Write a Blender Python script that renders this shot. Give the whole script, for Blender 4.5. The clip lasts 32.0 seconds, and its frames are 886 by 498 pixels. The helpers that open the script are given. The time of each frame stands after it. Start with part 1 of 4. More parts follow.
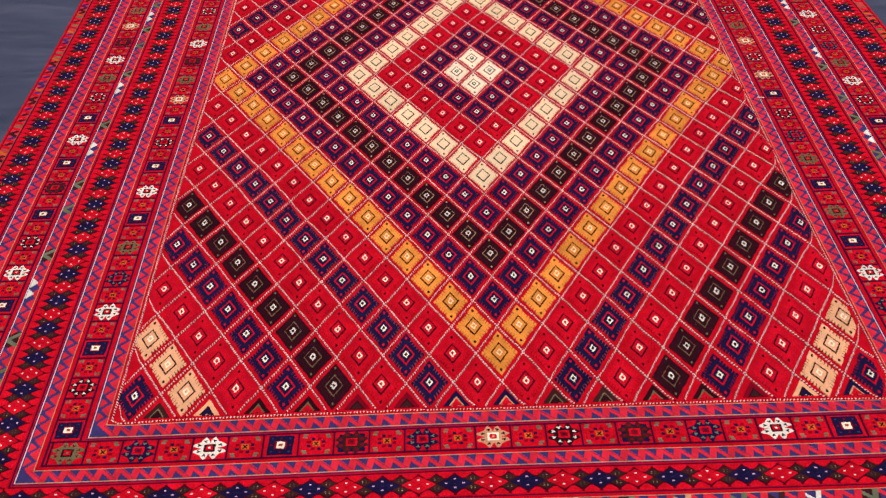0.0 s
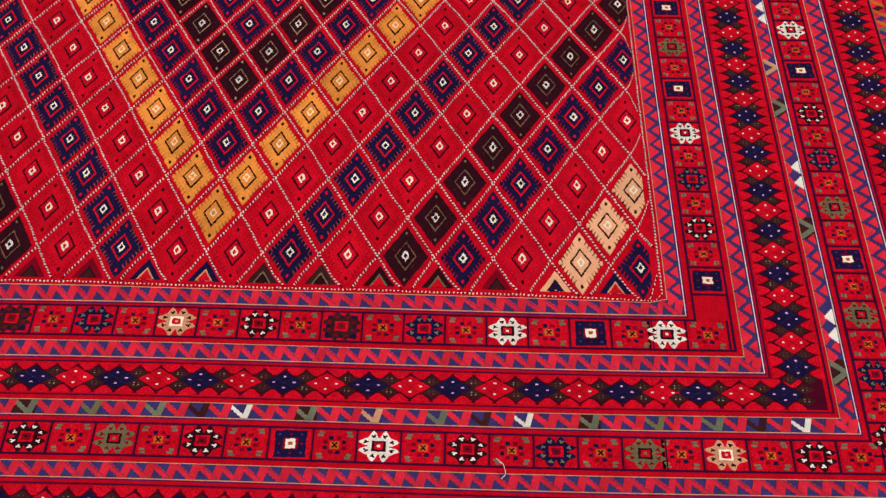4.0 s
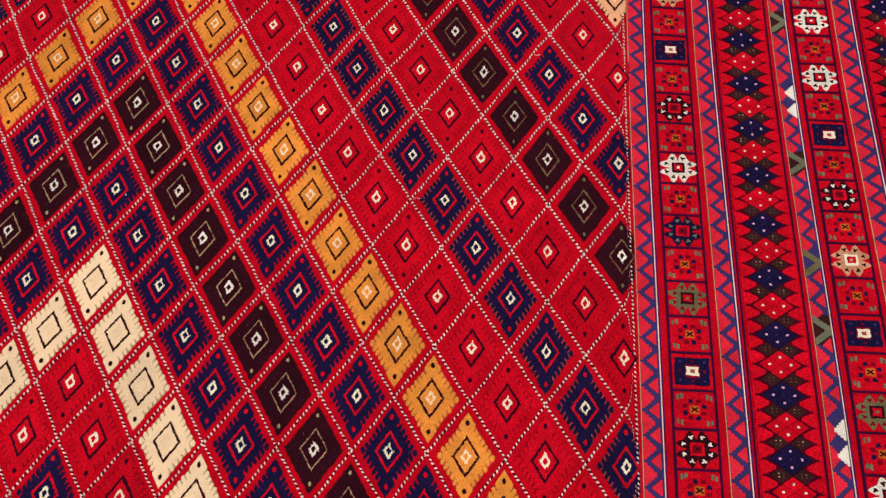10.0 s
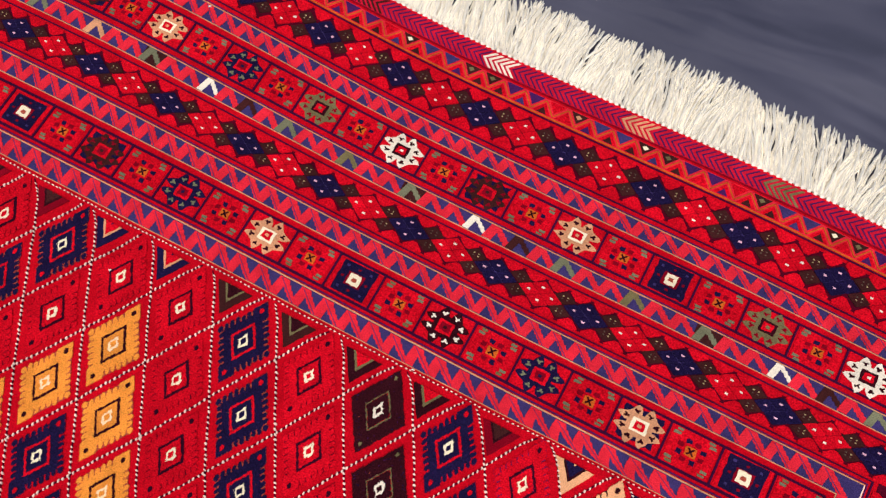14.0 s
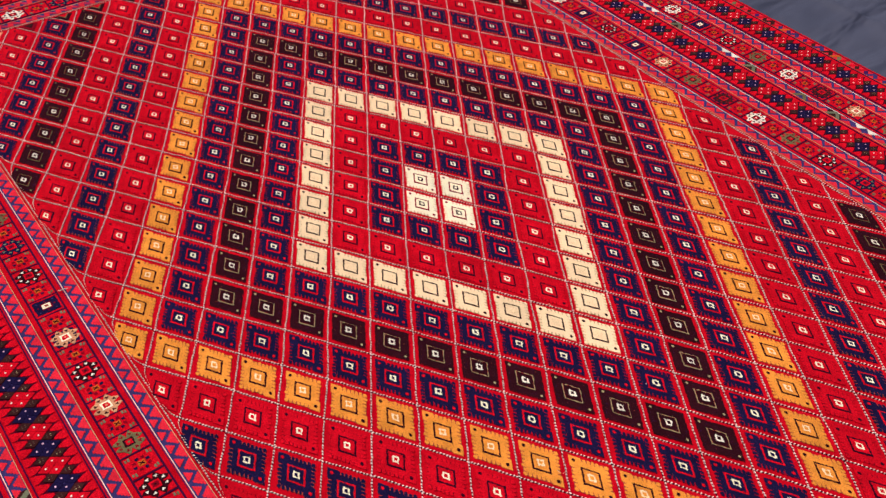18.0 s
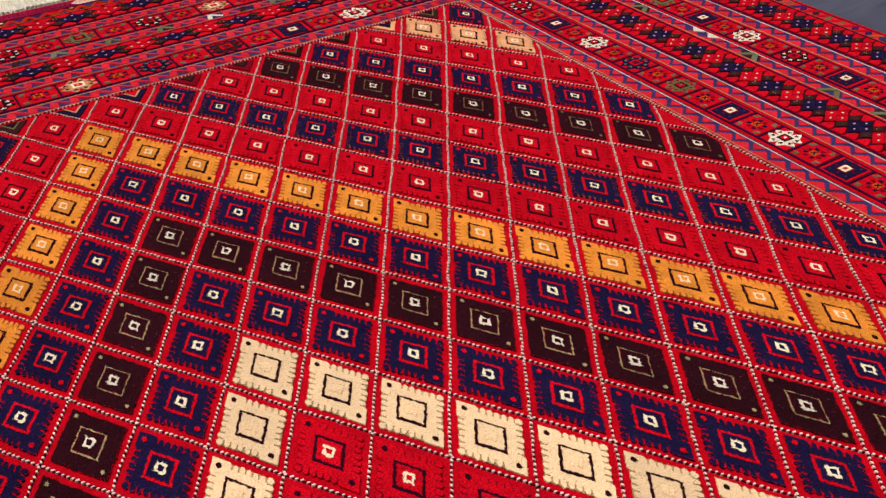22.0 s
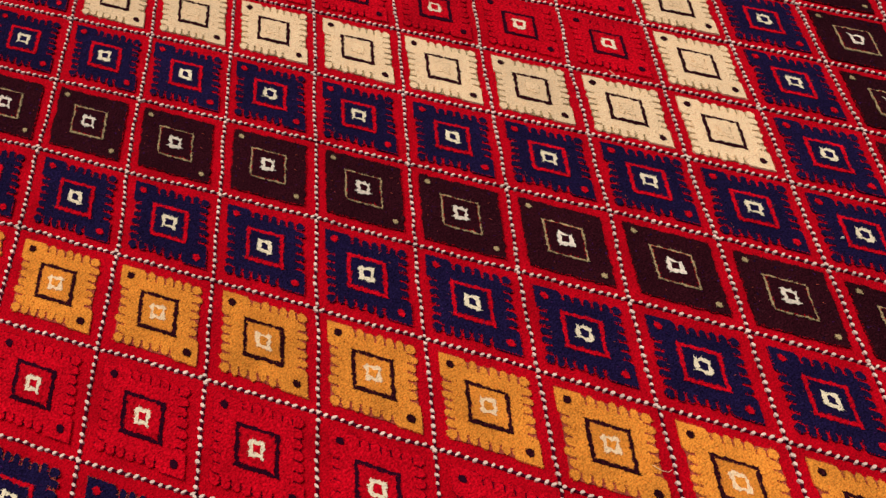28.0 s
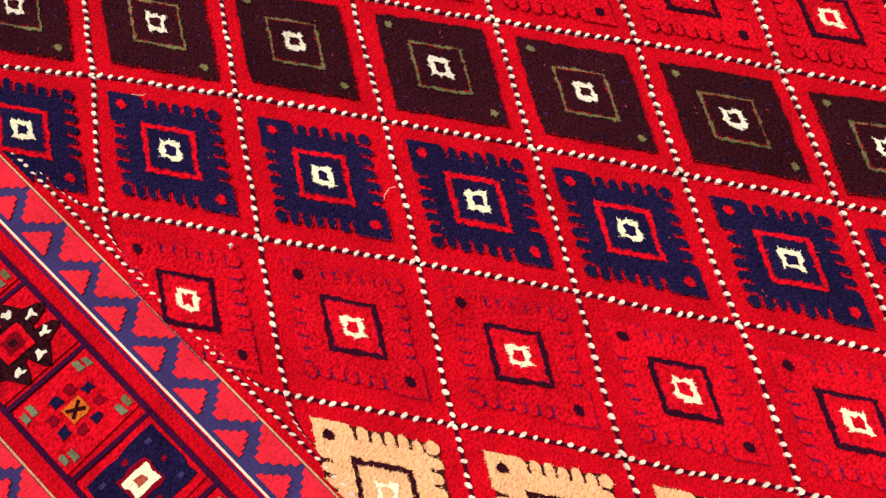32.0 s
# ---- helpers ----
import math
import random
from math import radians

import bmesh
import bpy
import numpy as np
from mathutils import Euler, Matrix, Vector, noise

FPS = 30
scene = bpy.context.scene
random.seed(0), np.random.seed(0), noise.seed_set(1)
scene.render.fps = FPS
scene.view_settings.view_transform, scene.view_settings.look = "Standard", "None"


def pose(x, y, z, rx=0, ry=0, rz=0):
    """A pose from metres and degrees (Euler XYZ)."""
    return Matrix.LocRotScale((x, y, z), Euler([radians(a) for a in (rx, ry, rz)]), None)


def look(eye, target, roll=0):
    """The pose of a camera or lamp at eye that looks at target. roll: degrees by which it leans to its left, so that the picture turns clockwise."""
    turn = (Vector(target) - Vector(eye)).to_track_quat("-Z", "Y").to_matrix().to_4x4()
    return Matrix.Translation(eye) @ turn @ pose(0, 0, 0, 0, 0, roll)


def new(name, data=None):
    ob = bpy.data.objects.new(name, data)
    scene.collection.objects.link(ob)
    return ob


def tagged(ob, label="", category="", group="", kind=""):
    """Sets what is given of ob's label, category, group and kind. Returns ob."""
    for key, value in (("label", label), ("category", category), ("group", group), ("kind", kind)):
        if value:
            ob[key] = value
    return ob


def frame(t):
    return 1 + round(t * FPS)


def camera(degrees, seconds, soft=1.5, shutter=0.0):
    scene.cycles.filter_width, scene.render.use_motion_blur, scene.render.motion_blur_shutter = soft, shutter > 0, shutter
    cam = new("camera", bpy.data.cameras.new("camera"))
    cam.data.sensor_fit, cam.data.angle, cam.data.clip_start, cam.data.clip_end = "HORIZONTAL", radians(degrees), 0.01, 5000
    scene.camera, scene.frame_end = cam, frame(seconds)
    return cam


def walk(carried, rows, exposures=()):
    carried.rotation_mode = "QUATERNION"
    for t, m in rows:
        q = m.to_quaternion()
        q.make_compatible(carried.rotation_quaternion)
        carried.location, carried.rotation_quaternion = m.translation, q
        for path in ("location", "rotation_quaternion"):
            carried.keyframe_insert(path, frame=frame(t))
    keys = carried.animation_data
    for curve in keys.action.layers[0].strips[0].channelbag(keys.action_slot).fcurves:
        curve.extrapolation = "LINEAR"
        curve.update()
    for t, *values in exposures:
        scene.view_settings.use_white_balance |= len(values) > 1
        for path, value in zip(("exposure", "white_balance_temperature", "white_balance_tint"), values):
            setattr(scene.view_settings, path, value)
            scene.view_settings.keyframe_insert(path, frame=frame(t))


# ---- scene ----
cam = camera(50.0, 32.0, soft=1.35)
# seconds, eye x y z, pitch, roll, yaw
PATH = [
    (0, -0.0963, -1.8877, 1.1233, -41.16, -1.65, -0.49),
    (0.5, -0.0953, -1.9303, 1.1410, -39.32, -1.55, -0.77),
    (1, -0.0852, -1.9527, 1.1593, -36.37, -1.60, -1.19),
    (1.5, -0.0827, -1.9688, 1.1751, -34.18, -1.47, -1.56),
    (2, -0.0670, -1.9590, 1.1724, -34.39, -0.79, -1.89),
    (2.5, 0.0218, -1.8897, 1.1359, -38.04, -0.75, -2.00),
    (3, 0.2050, -1.7586, 1.1041, -46.91, 0.13, -0.13),
    (3.5, 0.3066, -1.6820, 1.0814, -53.21, 0.05, 2.01),
    (5.5, 0.3338, -1.0741, 1.0014, -65.55, 3.11, -4.73),
    (6, 0.3644, -0.9003, 1.0040, -66.63, 0.46, -0.06),
    (6.5, 0.3992, -0.7580, 1.0044, -65.77, 0.70, 1.50),
    (7, 0.4318, -0.6565, 1.0084, -63.80, 0.63, 2.68),
    (7.5, 0.4537, -0.5569, 1.0070, -61.83, -0.17, 4.02),
    (8, 0.4359, -0.4331, 1.0060, -60.98, 0.71, 2.94),
    (8.5, 0.4069, -0.3233, 1.0044, -60.64, 1.13, 2.21),
    (9, 0.3958, -0.2311, 0.9894, -60.59, 0.32, 2.65),
    (9.5, 0.3975, -0.1131, 0.9733, -62.54, -0.88, 3.73),
    (10, 0.4166, 0.0081, 0.9583, -64.67, -1.90, 5.21),
    (10.5, 0.4366, 0.1023, 0.9435, -65.49, -2.94, 6.87),
    (11, 0.4455, 0.1945, 0.9316, -65.87, -3.84, 8.17),
    (11.5, 0.4378, 0.3167, 0.9290, -66.84, -2.12, 6.28),
    (12, 0.4442, 0.4269, 0.9314, -67.29, -1.44, 5.33),
    (12.5, 0.4680, 0.5466, 0.9252, -67.84, -2.61, 6.79),
    (13, 0.4981, 0.6614, 0.9162, -68.69, -3.85, 11.98),
    (13.5, 0.4835, 0.7456, 0.9130, -69.48, -5.65, 22.07),
    (14, 0.4161, 0.8340, 0.9041, -69.93, -4.94, 32.58),
    (14.5, 0.3448, 0.9136, 0.9026, -70.31, -9.15, 49.28),
    (15, 0.2894, 0.9452, 0.9151, -67.71, -12.80, 70.66),
    (15.5, 0.2981, 0.9905, 0.9482, -63.39, -8.46, 90.66),
    (17.5, 0.8041, 1.0164, 1.1093, -44.32, -0.14, 138.48),
    (18, 0.7863, 1.0006, 1.0690, -42.89, 2.10, 141.47),
    (18.5, 0.6499, 0.8693, 0.9483, -41.97, 1.41, 144.93),
    (19, 0.5318, 0.7182, 0.8283, -40.73, 0.98, 146.72),
    (19.5, 0.4171, 0.5361, 0.7085, -39.94, -0.20, 147.80),
    (20, 0.3440, 0.4171, 0.6329, -38.96, -0.55, 148.15),
    (20.5, 0.2903, 0.3266, 0.5858, -38.13, -0.84, 148.51),
    (21, 0.2448, 0.2511, 0.5601, -37.39, -1.27, 148.44),
    (21.5, 0.2028, 0.1919, 0.5480, -36.38, -1.45, 148.17),
    (22, 0.1851, 0.1763, 0.5498, -35.86, -1.45, 147.70),
    (22.5, 0.2123, 0.2286, 0.5619, -36.59, -1.53, 147.05),
    (23, 0.2381, 0.2692, 0.5584, -37.81, -1.50, 146.91),
    (23.5, 0.2592, 0.3092, 0.5542, -39.02, -1.93, 146.92),
    (24, 0.2722, 0.3463, 0.5495, -40.25, -1.86, 146.63),
    (24.5, 0.2859, 0.3839, 0.5425, -41.54, -1.67, 146.14),
    (26.5, 0.3552, 0.5353, 0.5110, -47.09, -1.48, 144.04),
    (27, 0.3749, 0.5677, 0.5036, -48.85, -1.30, 143.61),
    (27.5, 0.3971, 0.6004, 0.4956, -50.83, -1.30, 143.36),
    (28, 0.4246, 0.6379, 0.4863, -53.30, -1.27, 143.00),
    (28.5, 0.4463, 0.6704, 0.4769, -55.60, -1.24, 142.48),
    (29, 0.4687, 0.7002, 0.4679, -57.83, -1.38, 141.85),
    (29.5, 0.4908, 0.7269, 0.4605, -60.00, -1.44, 141.10),
    (30, 0.5117, 0.7535, 0.4521, -61.61, -1.43, 139.80),
    (30.5, 0.5294, 0.7770, 0.4442, -63.47, -1.54, 138.77),
    (31, 0.5501, 0.8050, 0.4331, -65.46, -1.12, 137.26),
    (31.5, 0.5667, 0.8325, 0.4225, -68.02, -1.05, 135.96),
    (32, 0.5792, 0.8592, 0.4127, -70.48, -0.66, 134.36),
]
STOPS = [(0.0, 0.0), (1.0, 0.12), (2.0, -0.03), (3.0, -0.2), (6.0, -0.24), (7.0, -0.14), (8.0, -0.16), (9.0, -0.24), (11.0, -0.15), (12.0, -0.01), (13.0, 0.05), (14.0, 0.0), (15.0, -0.1), (17.0, 0.0),
         (18.0, 0.05), (19.0, -0.2), (20.0, -0.4), (21.0, -0.25), (22.0, -0.1), (23.0, -0.15), (24.0, -0.22), (27.0, -0.34), (28.0, -0.38), (29.0, -0.25), (30.0, 0.0), (31.0, 0.14), (32.0, 0.3)]
EXPOSURES = [(t, s - (0.19 if t == 13 else 0.12), 5850 if t < 4 else (6100 if t < 19 else 6550), 16 if t < 30 else (12 if t < 31 else 9)) for t, s in STOPS]
walk(cam, [(t, pose(x, y, z, 90 + p, 0, yaw) @ pose(0, 0, 0, 0, 0, roll)) for t, x, y, z, p, roll, yaw in PATH], EXPOSURES)

# ---- light: open shade under a bright sky ----
world = bpy.data.worlds.new("sky")
world.use_nodes = True
scene.world = world
sky = world.node_tree.nodes.new("ShaderNodeTexSky")
sky.sky_type, sky.sun_disc = "NISHITA", False
sky.sun_elevation, sky.sun_rotation = radians(62), radians(200)
back = world.node_tree.nodes["Background"]
world.node_tree.links.new(sky.outputs[0], back.inputs[0])
back.inputs[1].default_value = 0.09
sun_data = bpy.data.lights.new("sun", "SUN")
sun_data.energy, sun_data.angle, sun_data.color = 3.6, radians(40), (1.0, 0.93, 0.84)
sun = new("sun", sun_data)
sun.matrix_basis = look((0.6, -1.2, 3.0), (0, 0, 0))


# ---- materials ----
def wool(name, colour, vary=0.25, rough=0.95, bump=0.8, grain=900.0, weave=None, speck=0.0, mottle=0.16, tone=0.10):
    """Dyed yarn: mottled colour, fine pile relief; weave = (lines per metre, axis) for flat-woven parts."""
    m = bpy.data.materials.new(name)
    m.use_nodes = True
    n, k = m.node_tree.nodes, m.node_tree.links
    b = n["Principled BSDF"]
    b.inputs["Roughness"].default_value = rough
    b.inputs["Specular IOR Level"].default_value = 0.015
    b.inputs["Sheen Weight"].default_value, b.inputs["Sheen Roughness"].default_value = 0.012, 0.5
    b.inputs["Sheen Tint"].default_value = (1.0, 0.80, 0.84, 1)
    co = n.new("ShaderNodeNewGeometry")
    fine = n.new("ShaderNodeTexNoise")
    fine.inputs["Scale"].default_value, fine.inputs["Detail"].default_value = grain, 3.0
    k.new(co.outputs["Position"], fine.inputs["Vector"])
    wide = n.new("ShaderNodeTexNoise")
    wide.inputs["Scale"].default_value, wide.inputs["Detail"].default_value = 55.0, 5.0
    k.new(co.outputs["Position"], wide.inputs["Vector"])
    info = n.new("ShaderNodeObjectInfo")
    # brightness factor from grain, wide mottling and the piece's own tone
    f1 = n.new("ShaderNodeMapRange")
    f1.inputs["From Min"].default_value, f1.inputs["From Max"].default_value = 0.3, 0.7
    f1.inputs["To Min"].default_value, f1.inputs["To Max"].default_value = 1 - vary, 1 + vary
    k.new(fine.outputs[0], f1.inputs[0])
    f2 = n.new("ShaderNodeMapRange")
    f2.inputs["From Min"].default_value, f2.inputs["From Max"].default_value = 0.3, 0.7
    f2.inputs["To Min"].default_value, f2.inputs["To Max"].default_value = 1 - mottle, 1 + mottle
    k.new(wide.outputs[0], f2.inputs[0])
    f3 = n.new("ShaderNodeMapRange")
    f3.inputs["To Min"].default_value, f3.inputs["To Max"].default_value = 0.93, 1.07
    k.new(info.outputs["Random"], f3.inputs[0])
    m1 = n.new("ShaderNodeMath")
    m1.operation = "MULTIPLY"
    k.new(f1.outputs[0], m1.inputs[0])
    k.new(f2.outputs[0], m1.inputs[1])
    f4 = n.new("ShaderNodeMapRange")
    f4.inputs["To Min"].default_value, f4.inputs["To Max"].default_value = 1 - tone, 1 + tone
    k.new(co.outputs["Random Per Island"], f4.inputs[0])
    m3 = n.new("ShaderNodeMath")
    m3.operation = "MULTIPLY"
    k.new(f3.outputs[0], m3.inputs[0])
    k.new(f4.outputs[0], m3.inputs[1])
    m2 = n.new("ShaderNodeMath")
    m2.operation = "MULTIPLY"
    k.new(m1.outputs[0], m2.inputs[0])
    k.new(m3.outputs[0], m2.inputs[1])
    mix = n.new("ShaderNodeVectorMath")
    mix.operation = "SCALE"
    mix.inputs[0].default_value = colour
    k.new(m2.outputs[0], mix.inputs["Scale"])
    last = mix.outputs[0]
    if speck:
        # stray fibres of a lighter tone
        sp = n.new("ShaderNodeTexNoise")
        sp.inputs["Scale"].default_value, sp.inputs["Detail"].default_value = 420.0, 1.0
        k.new(co.outputs["Position"], sp.inputs["Vector"])
        st = n.new("ShaderNodeMapRange")
        st.inputs["From Min"].default_value, st.inputs["From Max"].default_value = 0.66, 0.74
        st.inputs["To Max"].default_value = speck
        k.new(sp.outputs[0], st.inputs[0])
        mx = n.new("ShaderNodeMix")
        mx.data_type = "RGBA"
        k.new(st.outputs[0], mx.inputs["Factor"])
        k.new(last, mx.inputs["A"])
        mx.inputs["B"].default_value = (*[min(1, c * 2.4 + 0.006) for c in colour], 1)
        last = mx.outputs["Result"]
    k.new(last, b.inputs["Base Color"])
    height = fine.outputs[0]
    if weave:
        wv = n.new("ShaderNodeTexWave")
        wv.bands_direction = weave[1]
        wv.inputs["Scale"].default_value, wv.inputs["Distortion"].default_value = weave[0], 1.2
        wv.inputs["Detail Scale"].default_value = 3.0
        k.new(co.outputs["Position"], wv.inputs["Vector"])
        ad = n.new("ShaderNodeMath")
        ad.operation = "MULTIPLY_ADD"
        ad.inputs[1].default_value = 0.3
        k.new(wv.outputs["Fac"], ad.inputs[0])
        k.new(fine.outputs[0], ad.inputs[2])
        height = ad.outputs[0]
    tuft = n.new("ShaderNodeTexVoronoi")
    tuft.inputs["Scale"].default_value = 760.0
    k.new(co.outputs["Position"], tuft.inputs["Vector"])
    tu = n.new("ShaderNodeMath")
    tu.operation = "MULTIPLY_ADD"
    tu.inputs[1].default_value = -0.45
    k.new(tuft.outputs["Distance"], tu.inputs[0])
    k.new(height, tu.inputs[2])
    bp = n.new("ShaderNodeBump")
    bp.inputs["Strength"].default_value, bp.inputs["Distance"].default_value = bump, 0.0015
    k.new(tu.outputs[0], bp.inputs["Height"])
    k.new(bp.outputs[0], b.inputs["Normal"])
    return m


RED = wool("red_pile", (0.52, 0.0022, 0.009), 0.35, speck=0.2)
CRIMSON = wool("crimson_pile", (0.60, 0.003, 0.011), 0.45, grain=650, speck=0.3)
DEEP = wool("deep_red_pile", (0.22, 0.002, 0.010), 0.3)
DARK = wool("dark_maroon_pile", (0.030, 0.003, 0.012), 0.3)
LINE = wool("maroon_yarn", (0.075, 0.002, 0.011), 0.3)
INK = wool("dark_violet_yarn", (0.045, 0.004, 0.028), 0.3)
PINK = wool("pink_red_flatweave", (0.80, 0.022, 0.038), 0.2, weave=(330, "Y"))
MAGENTA = wool("magenta_flatweave", (0.66, 0.009, 0.032), 0.2, weave=(400, "X"))
VIOLET = wool("violet_flatweave", (0.060, 0.012, 0.080), 0.25)
NAVY = wool("navy_pile", (0.012, 0.007, 0.036), 0.6, speck=0.4)
BLUE = wool("blue_flatweave", (0.054, 0.036, 0.130), 0.25, weave=(330, "Y"))
BLACK = wool("brown_black_pile", (0.030, 0.004, 0.007), 0.7, speck=0.5)
BROWN = wool("dark_brown_pile", (0.050, 0.012, 0.011), 0.35)
RUST = wool("rust_yarn", (0.42, 0.075, 0.040), 0.35)
GOLD = wool("gold_pile", (0.84, 0.28, 0.034), 0.3, speck=0.15)
TAN = wool("tan_yarn", (0.66, 0.30, 0.14), 0.2)
BRASS = wool("dull_gold_yarn", (0.46, 0.33, 0.15), 0.3)
CREAM = wool("cream_pile", (1.0, 0.70, 0.38), 0.12, mottle=0.06, tone=0.05)
IVORY = wool("ivory_pile", (0.97, 0.82, 0.52), 0.12, mottle=0.06, tone=0.05)
PEACH = wool("peach_pile", (0.88, 0.42, 0.19), 0.20, mottle=0.10, tone=0.06)
WHITE = wool("white_yarn", (0.88, 0.76, 0.56), 0.15, mottle=0.08)
KNOT = wool("knotted_white_yarn", (0.86, 0.62, 0.47), 0.12, bump=0.3)
OLIVE = wool("olive_yarn", (0.17, 0.135, 0.055), 0.25)
TAUPE = wool("taupe_yarn", (0.12, 0.075, 0.050), 0.3)
ROSE = wool("pale_rose_yarn", (0.82, 0.43, 0.52), 0.12)
SAGE = wool("sage_yarn", (0.17, 0.165, 0.09), 0.25)
ORANGE = wool("orange_yarn", (0.58, 0.11, 0.012), 0.25)
COTTON = wool("cotton_fringe", (0.93, 0.87, 0.71), 0.06, mottle=0.05, tone=0.05, grain=500, bump=0.35)


def cloth_material():
    m = bpy.data.materials.new("dark_sheet")
    m.use_nodes = True
    n, k = m.node_tree.nodes, m.node_tree.links
    b = n["Principled BSDF"]
    b.inputs["Roughness"].default_value = 0.7
    b.inputs["Specular IOR Level"].default_value = 0.35
    co = n.new("ShaderNodeNewGeometry")
    w = n.new("ShaderNodeTexNoise")
    w.inputs["Scale"].default_value, w.inputs["Detail"].default_value = 5.0, 6.0
    k.new(co.outputs["Position"], w.inputs["Vector"])
    r = n.new("ShaderNodeValToRGB")
    r.color_ramp.elements[0].position, r.color_ramp.elements[0].color = 0.3, (0.042, 0.043, 0.066, 1)
    r.color_ramp.elements[1].position, r.color_ramp.elements[1].color = 0.75, (0.068, 0.068, 0.096, 1)
    k.new(w.outputs[0], r.inputs[0])
    k.new(r.outputs[0], b.inputs["Base Color"])
    # wrinkles, then the weave
    sq = n.new("ShaderNodeMapping")
    sq.inputs["Rotation"].default_value, sq.inputs["Scale"].default_value = (0, 0, 0.7), (1.0, 3.2, 1.0)
    k.new(co.outputs["Position"], sq.inputs["Vector"])
    wr = n.new("ShaderNodeTexNoise")
    wr.inputs["Scale"].default_value, wr.inputs["Detail"].default_value, wr.inputs["Distortion"].default_value = 2.6, 2.5, 0.5
    k.new(sq.outputs[0], wr.inputs["Vector"])
    wb = n.new("ShaderNodeBump")
    wb.inputs["Strength"].default_value, wb.inputs["Distance"].default_value = 1.0, 0.055
    k.new(wr.outputs[0], wb.inputs["Height"])
    f = n.new("ShaderNodeTexNoise")
    f.inputs["Scale"].default_value, f.inputs["Detail"].default_value = 900.0, 2.0
    k.new(co.outputs["Position"], f.inputs["Vector"])
    bp = n.new("ShaderNodeBump")
    bp.inputs["Strength"].default_value, bp.inputs["Distance"].default_value = 0.25, 0.001
    k.new(wb.outputs[0], bp.inputs["Normal"])
    k.new(f.outputs[0], bp.inputs["Height"])
    k.new(bp.outputs[0], b.inputs["Normal"])
    return m


def concrete_material():
    m = bpy.data.materials.new("pale_concrete")
    m.use_nodes = True
    n, k = m.node_tree.nodes, m.node_tree.links
    b = n["Principled BSDF"]
    b.inputs["Roughness"].default_value = 0.9
    co = n.new("ShaderNodeNewGeometry")
    w = n.new("ShaderNodeTexNoise")
    w.inputs["Scale"].default_value, w.inputs["Detail"].default_value = 9.0, 8.0
    k.new(co.outputs["Position"], w.inputs["Vector"])
    r = n.new("ShaderNodeValToRGB")
    r.color_ramp.elements[0].position, r.color_ramp.elements[0].color = 0.3, (0.50, 0.51, 0.49, 1)
    r.color_ramp.elements[1].position, r.color_ramp.elements[1].color = 0.62, (0.72, 0.73, 0.71, 1)
    k.new(w.outputs[0], r.inputs[0])
    k.new(r.outputs[0], b.inputs["Base Color"])
    f = n.new("ShaderNodeTexNoise")
    f.inputs["Scale"].default_value, f.inputs["Detail"].default_value = 60.0, 6.0
    k.new(co.outputs["Position"], f.inputs["Vector"])
    bp = n.new("ShaderNodeBump")
    bp.inputs["Strength"].default_value, bp.inputs["Distance"].default_value = 0.5, 0.004
    k.new(f.outputs[0], bp.inputs["Height"])
    k.new(bp.outputs[0], b.inputs["Normal"])
    return m


SHEET, CONCRETE = cloth_material(), concrete_material()

# ---- plan of the rug: centre at the origin, length along y ----
CW, CH = 0.075, 0.11546          # a lattice diamond: width and height
FX, FY = 0.591, 0.976            # half size of the field
TOP = 0.0075                     # height of the woven ground
# slow drift of the hand-knotted lattice, in mm: powers of x/0.6 and y/0.97
DRIFT = [(0, 0, -0.79, -4.32), (0, 1, -1.48, -22.10), (0, 2, -7.39, 10.34), (0, 3, 0.38, 33.60), (0, 4, 8.27, -0.73), (0, 5, 5.62, -1.46), (1, 0, -10.03, 6.71),
         (1, 1, -1.06, -2.25), (1, 2, -0.20, -5.77), (1, 3, -0.79, 6.07), (1, 4, -1.86, -5.40), (2, 0, 9.56, 9.58), (2, 1, 3.65, -0.45), (2, 2, -6.50, -1.44),
         (2, 3, -7.32, -0.18), (3, 0, 13.87, -4.53), (3, 1, 5.38, -2.30), (3, 2, 2.24, 7.25), (4, 0, -3.46, -9.65), (4, 1, 2.74, 10.99), (5, 0, 1.82, -2.68)]
rng = random.Random(7)


def ease(a, b, t):
    t = max(0.0, min(1.0, (t - a) / (b - a)))
    return t * t * (3 - 2 * t)


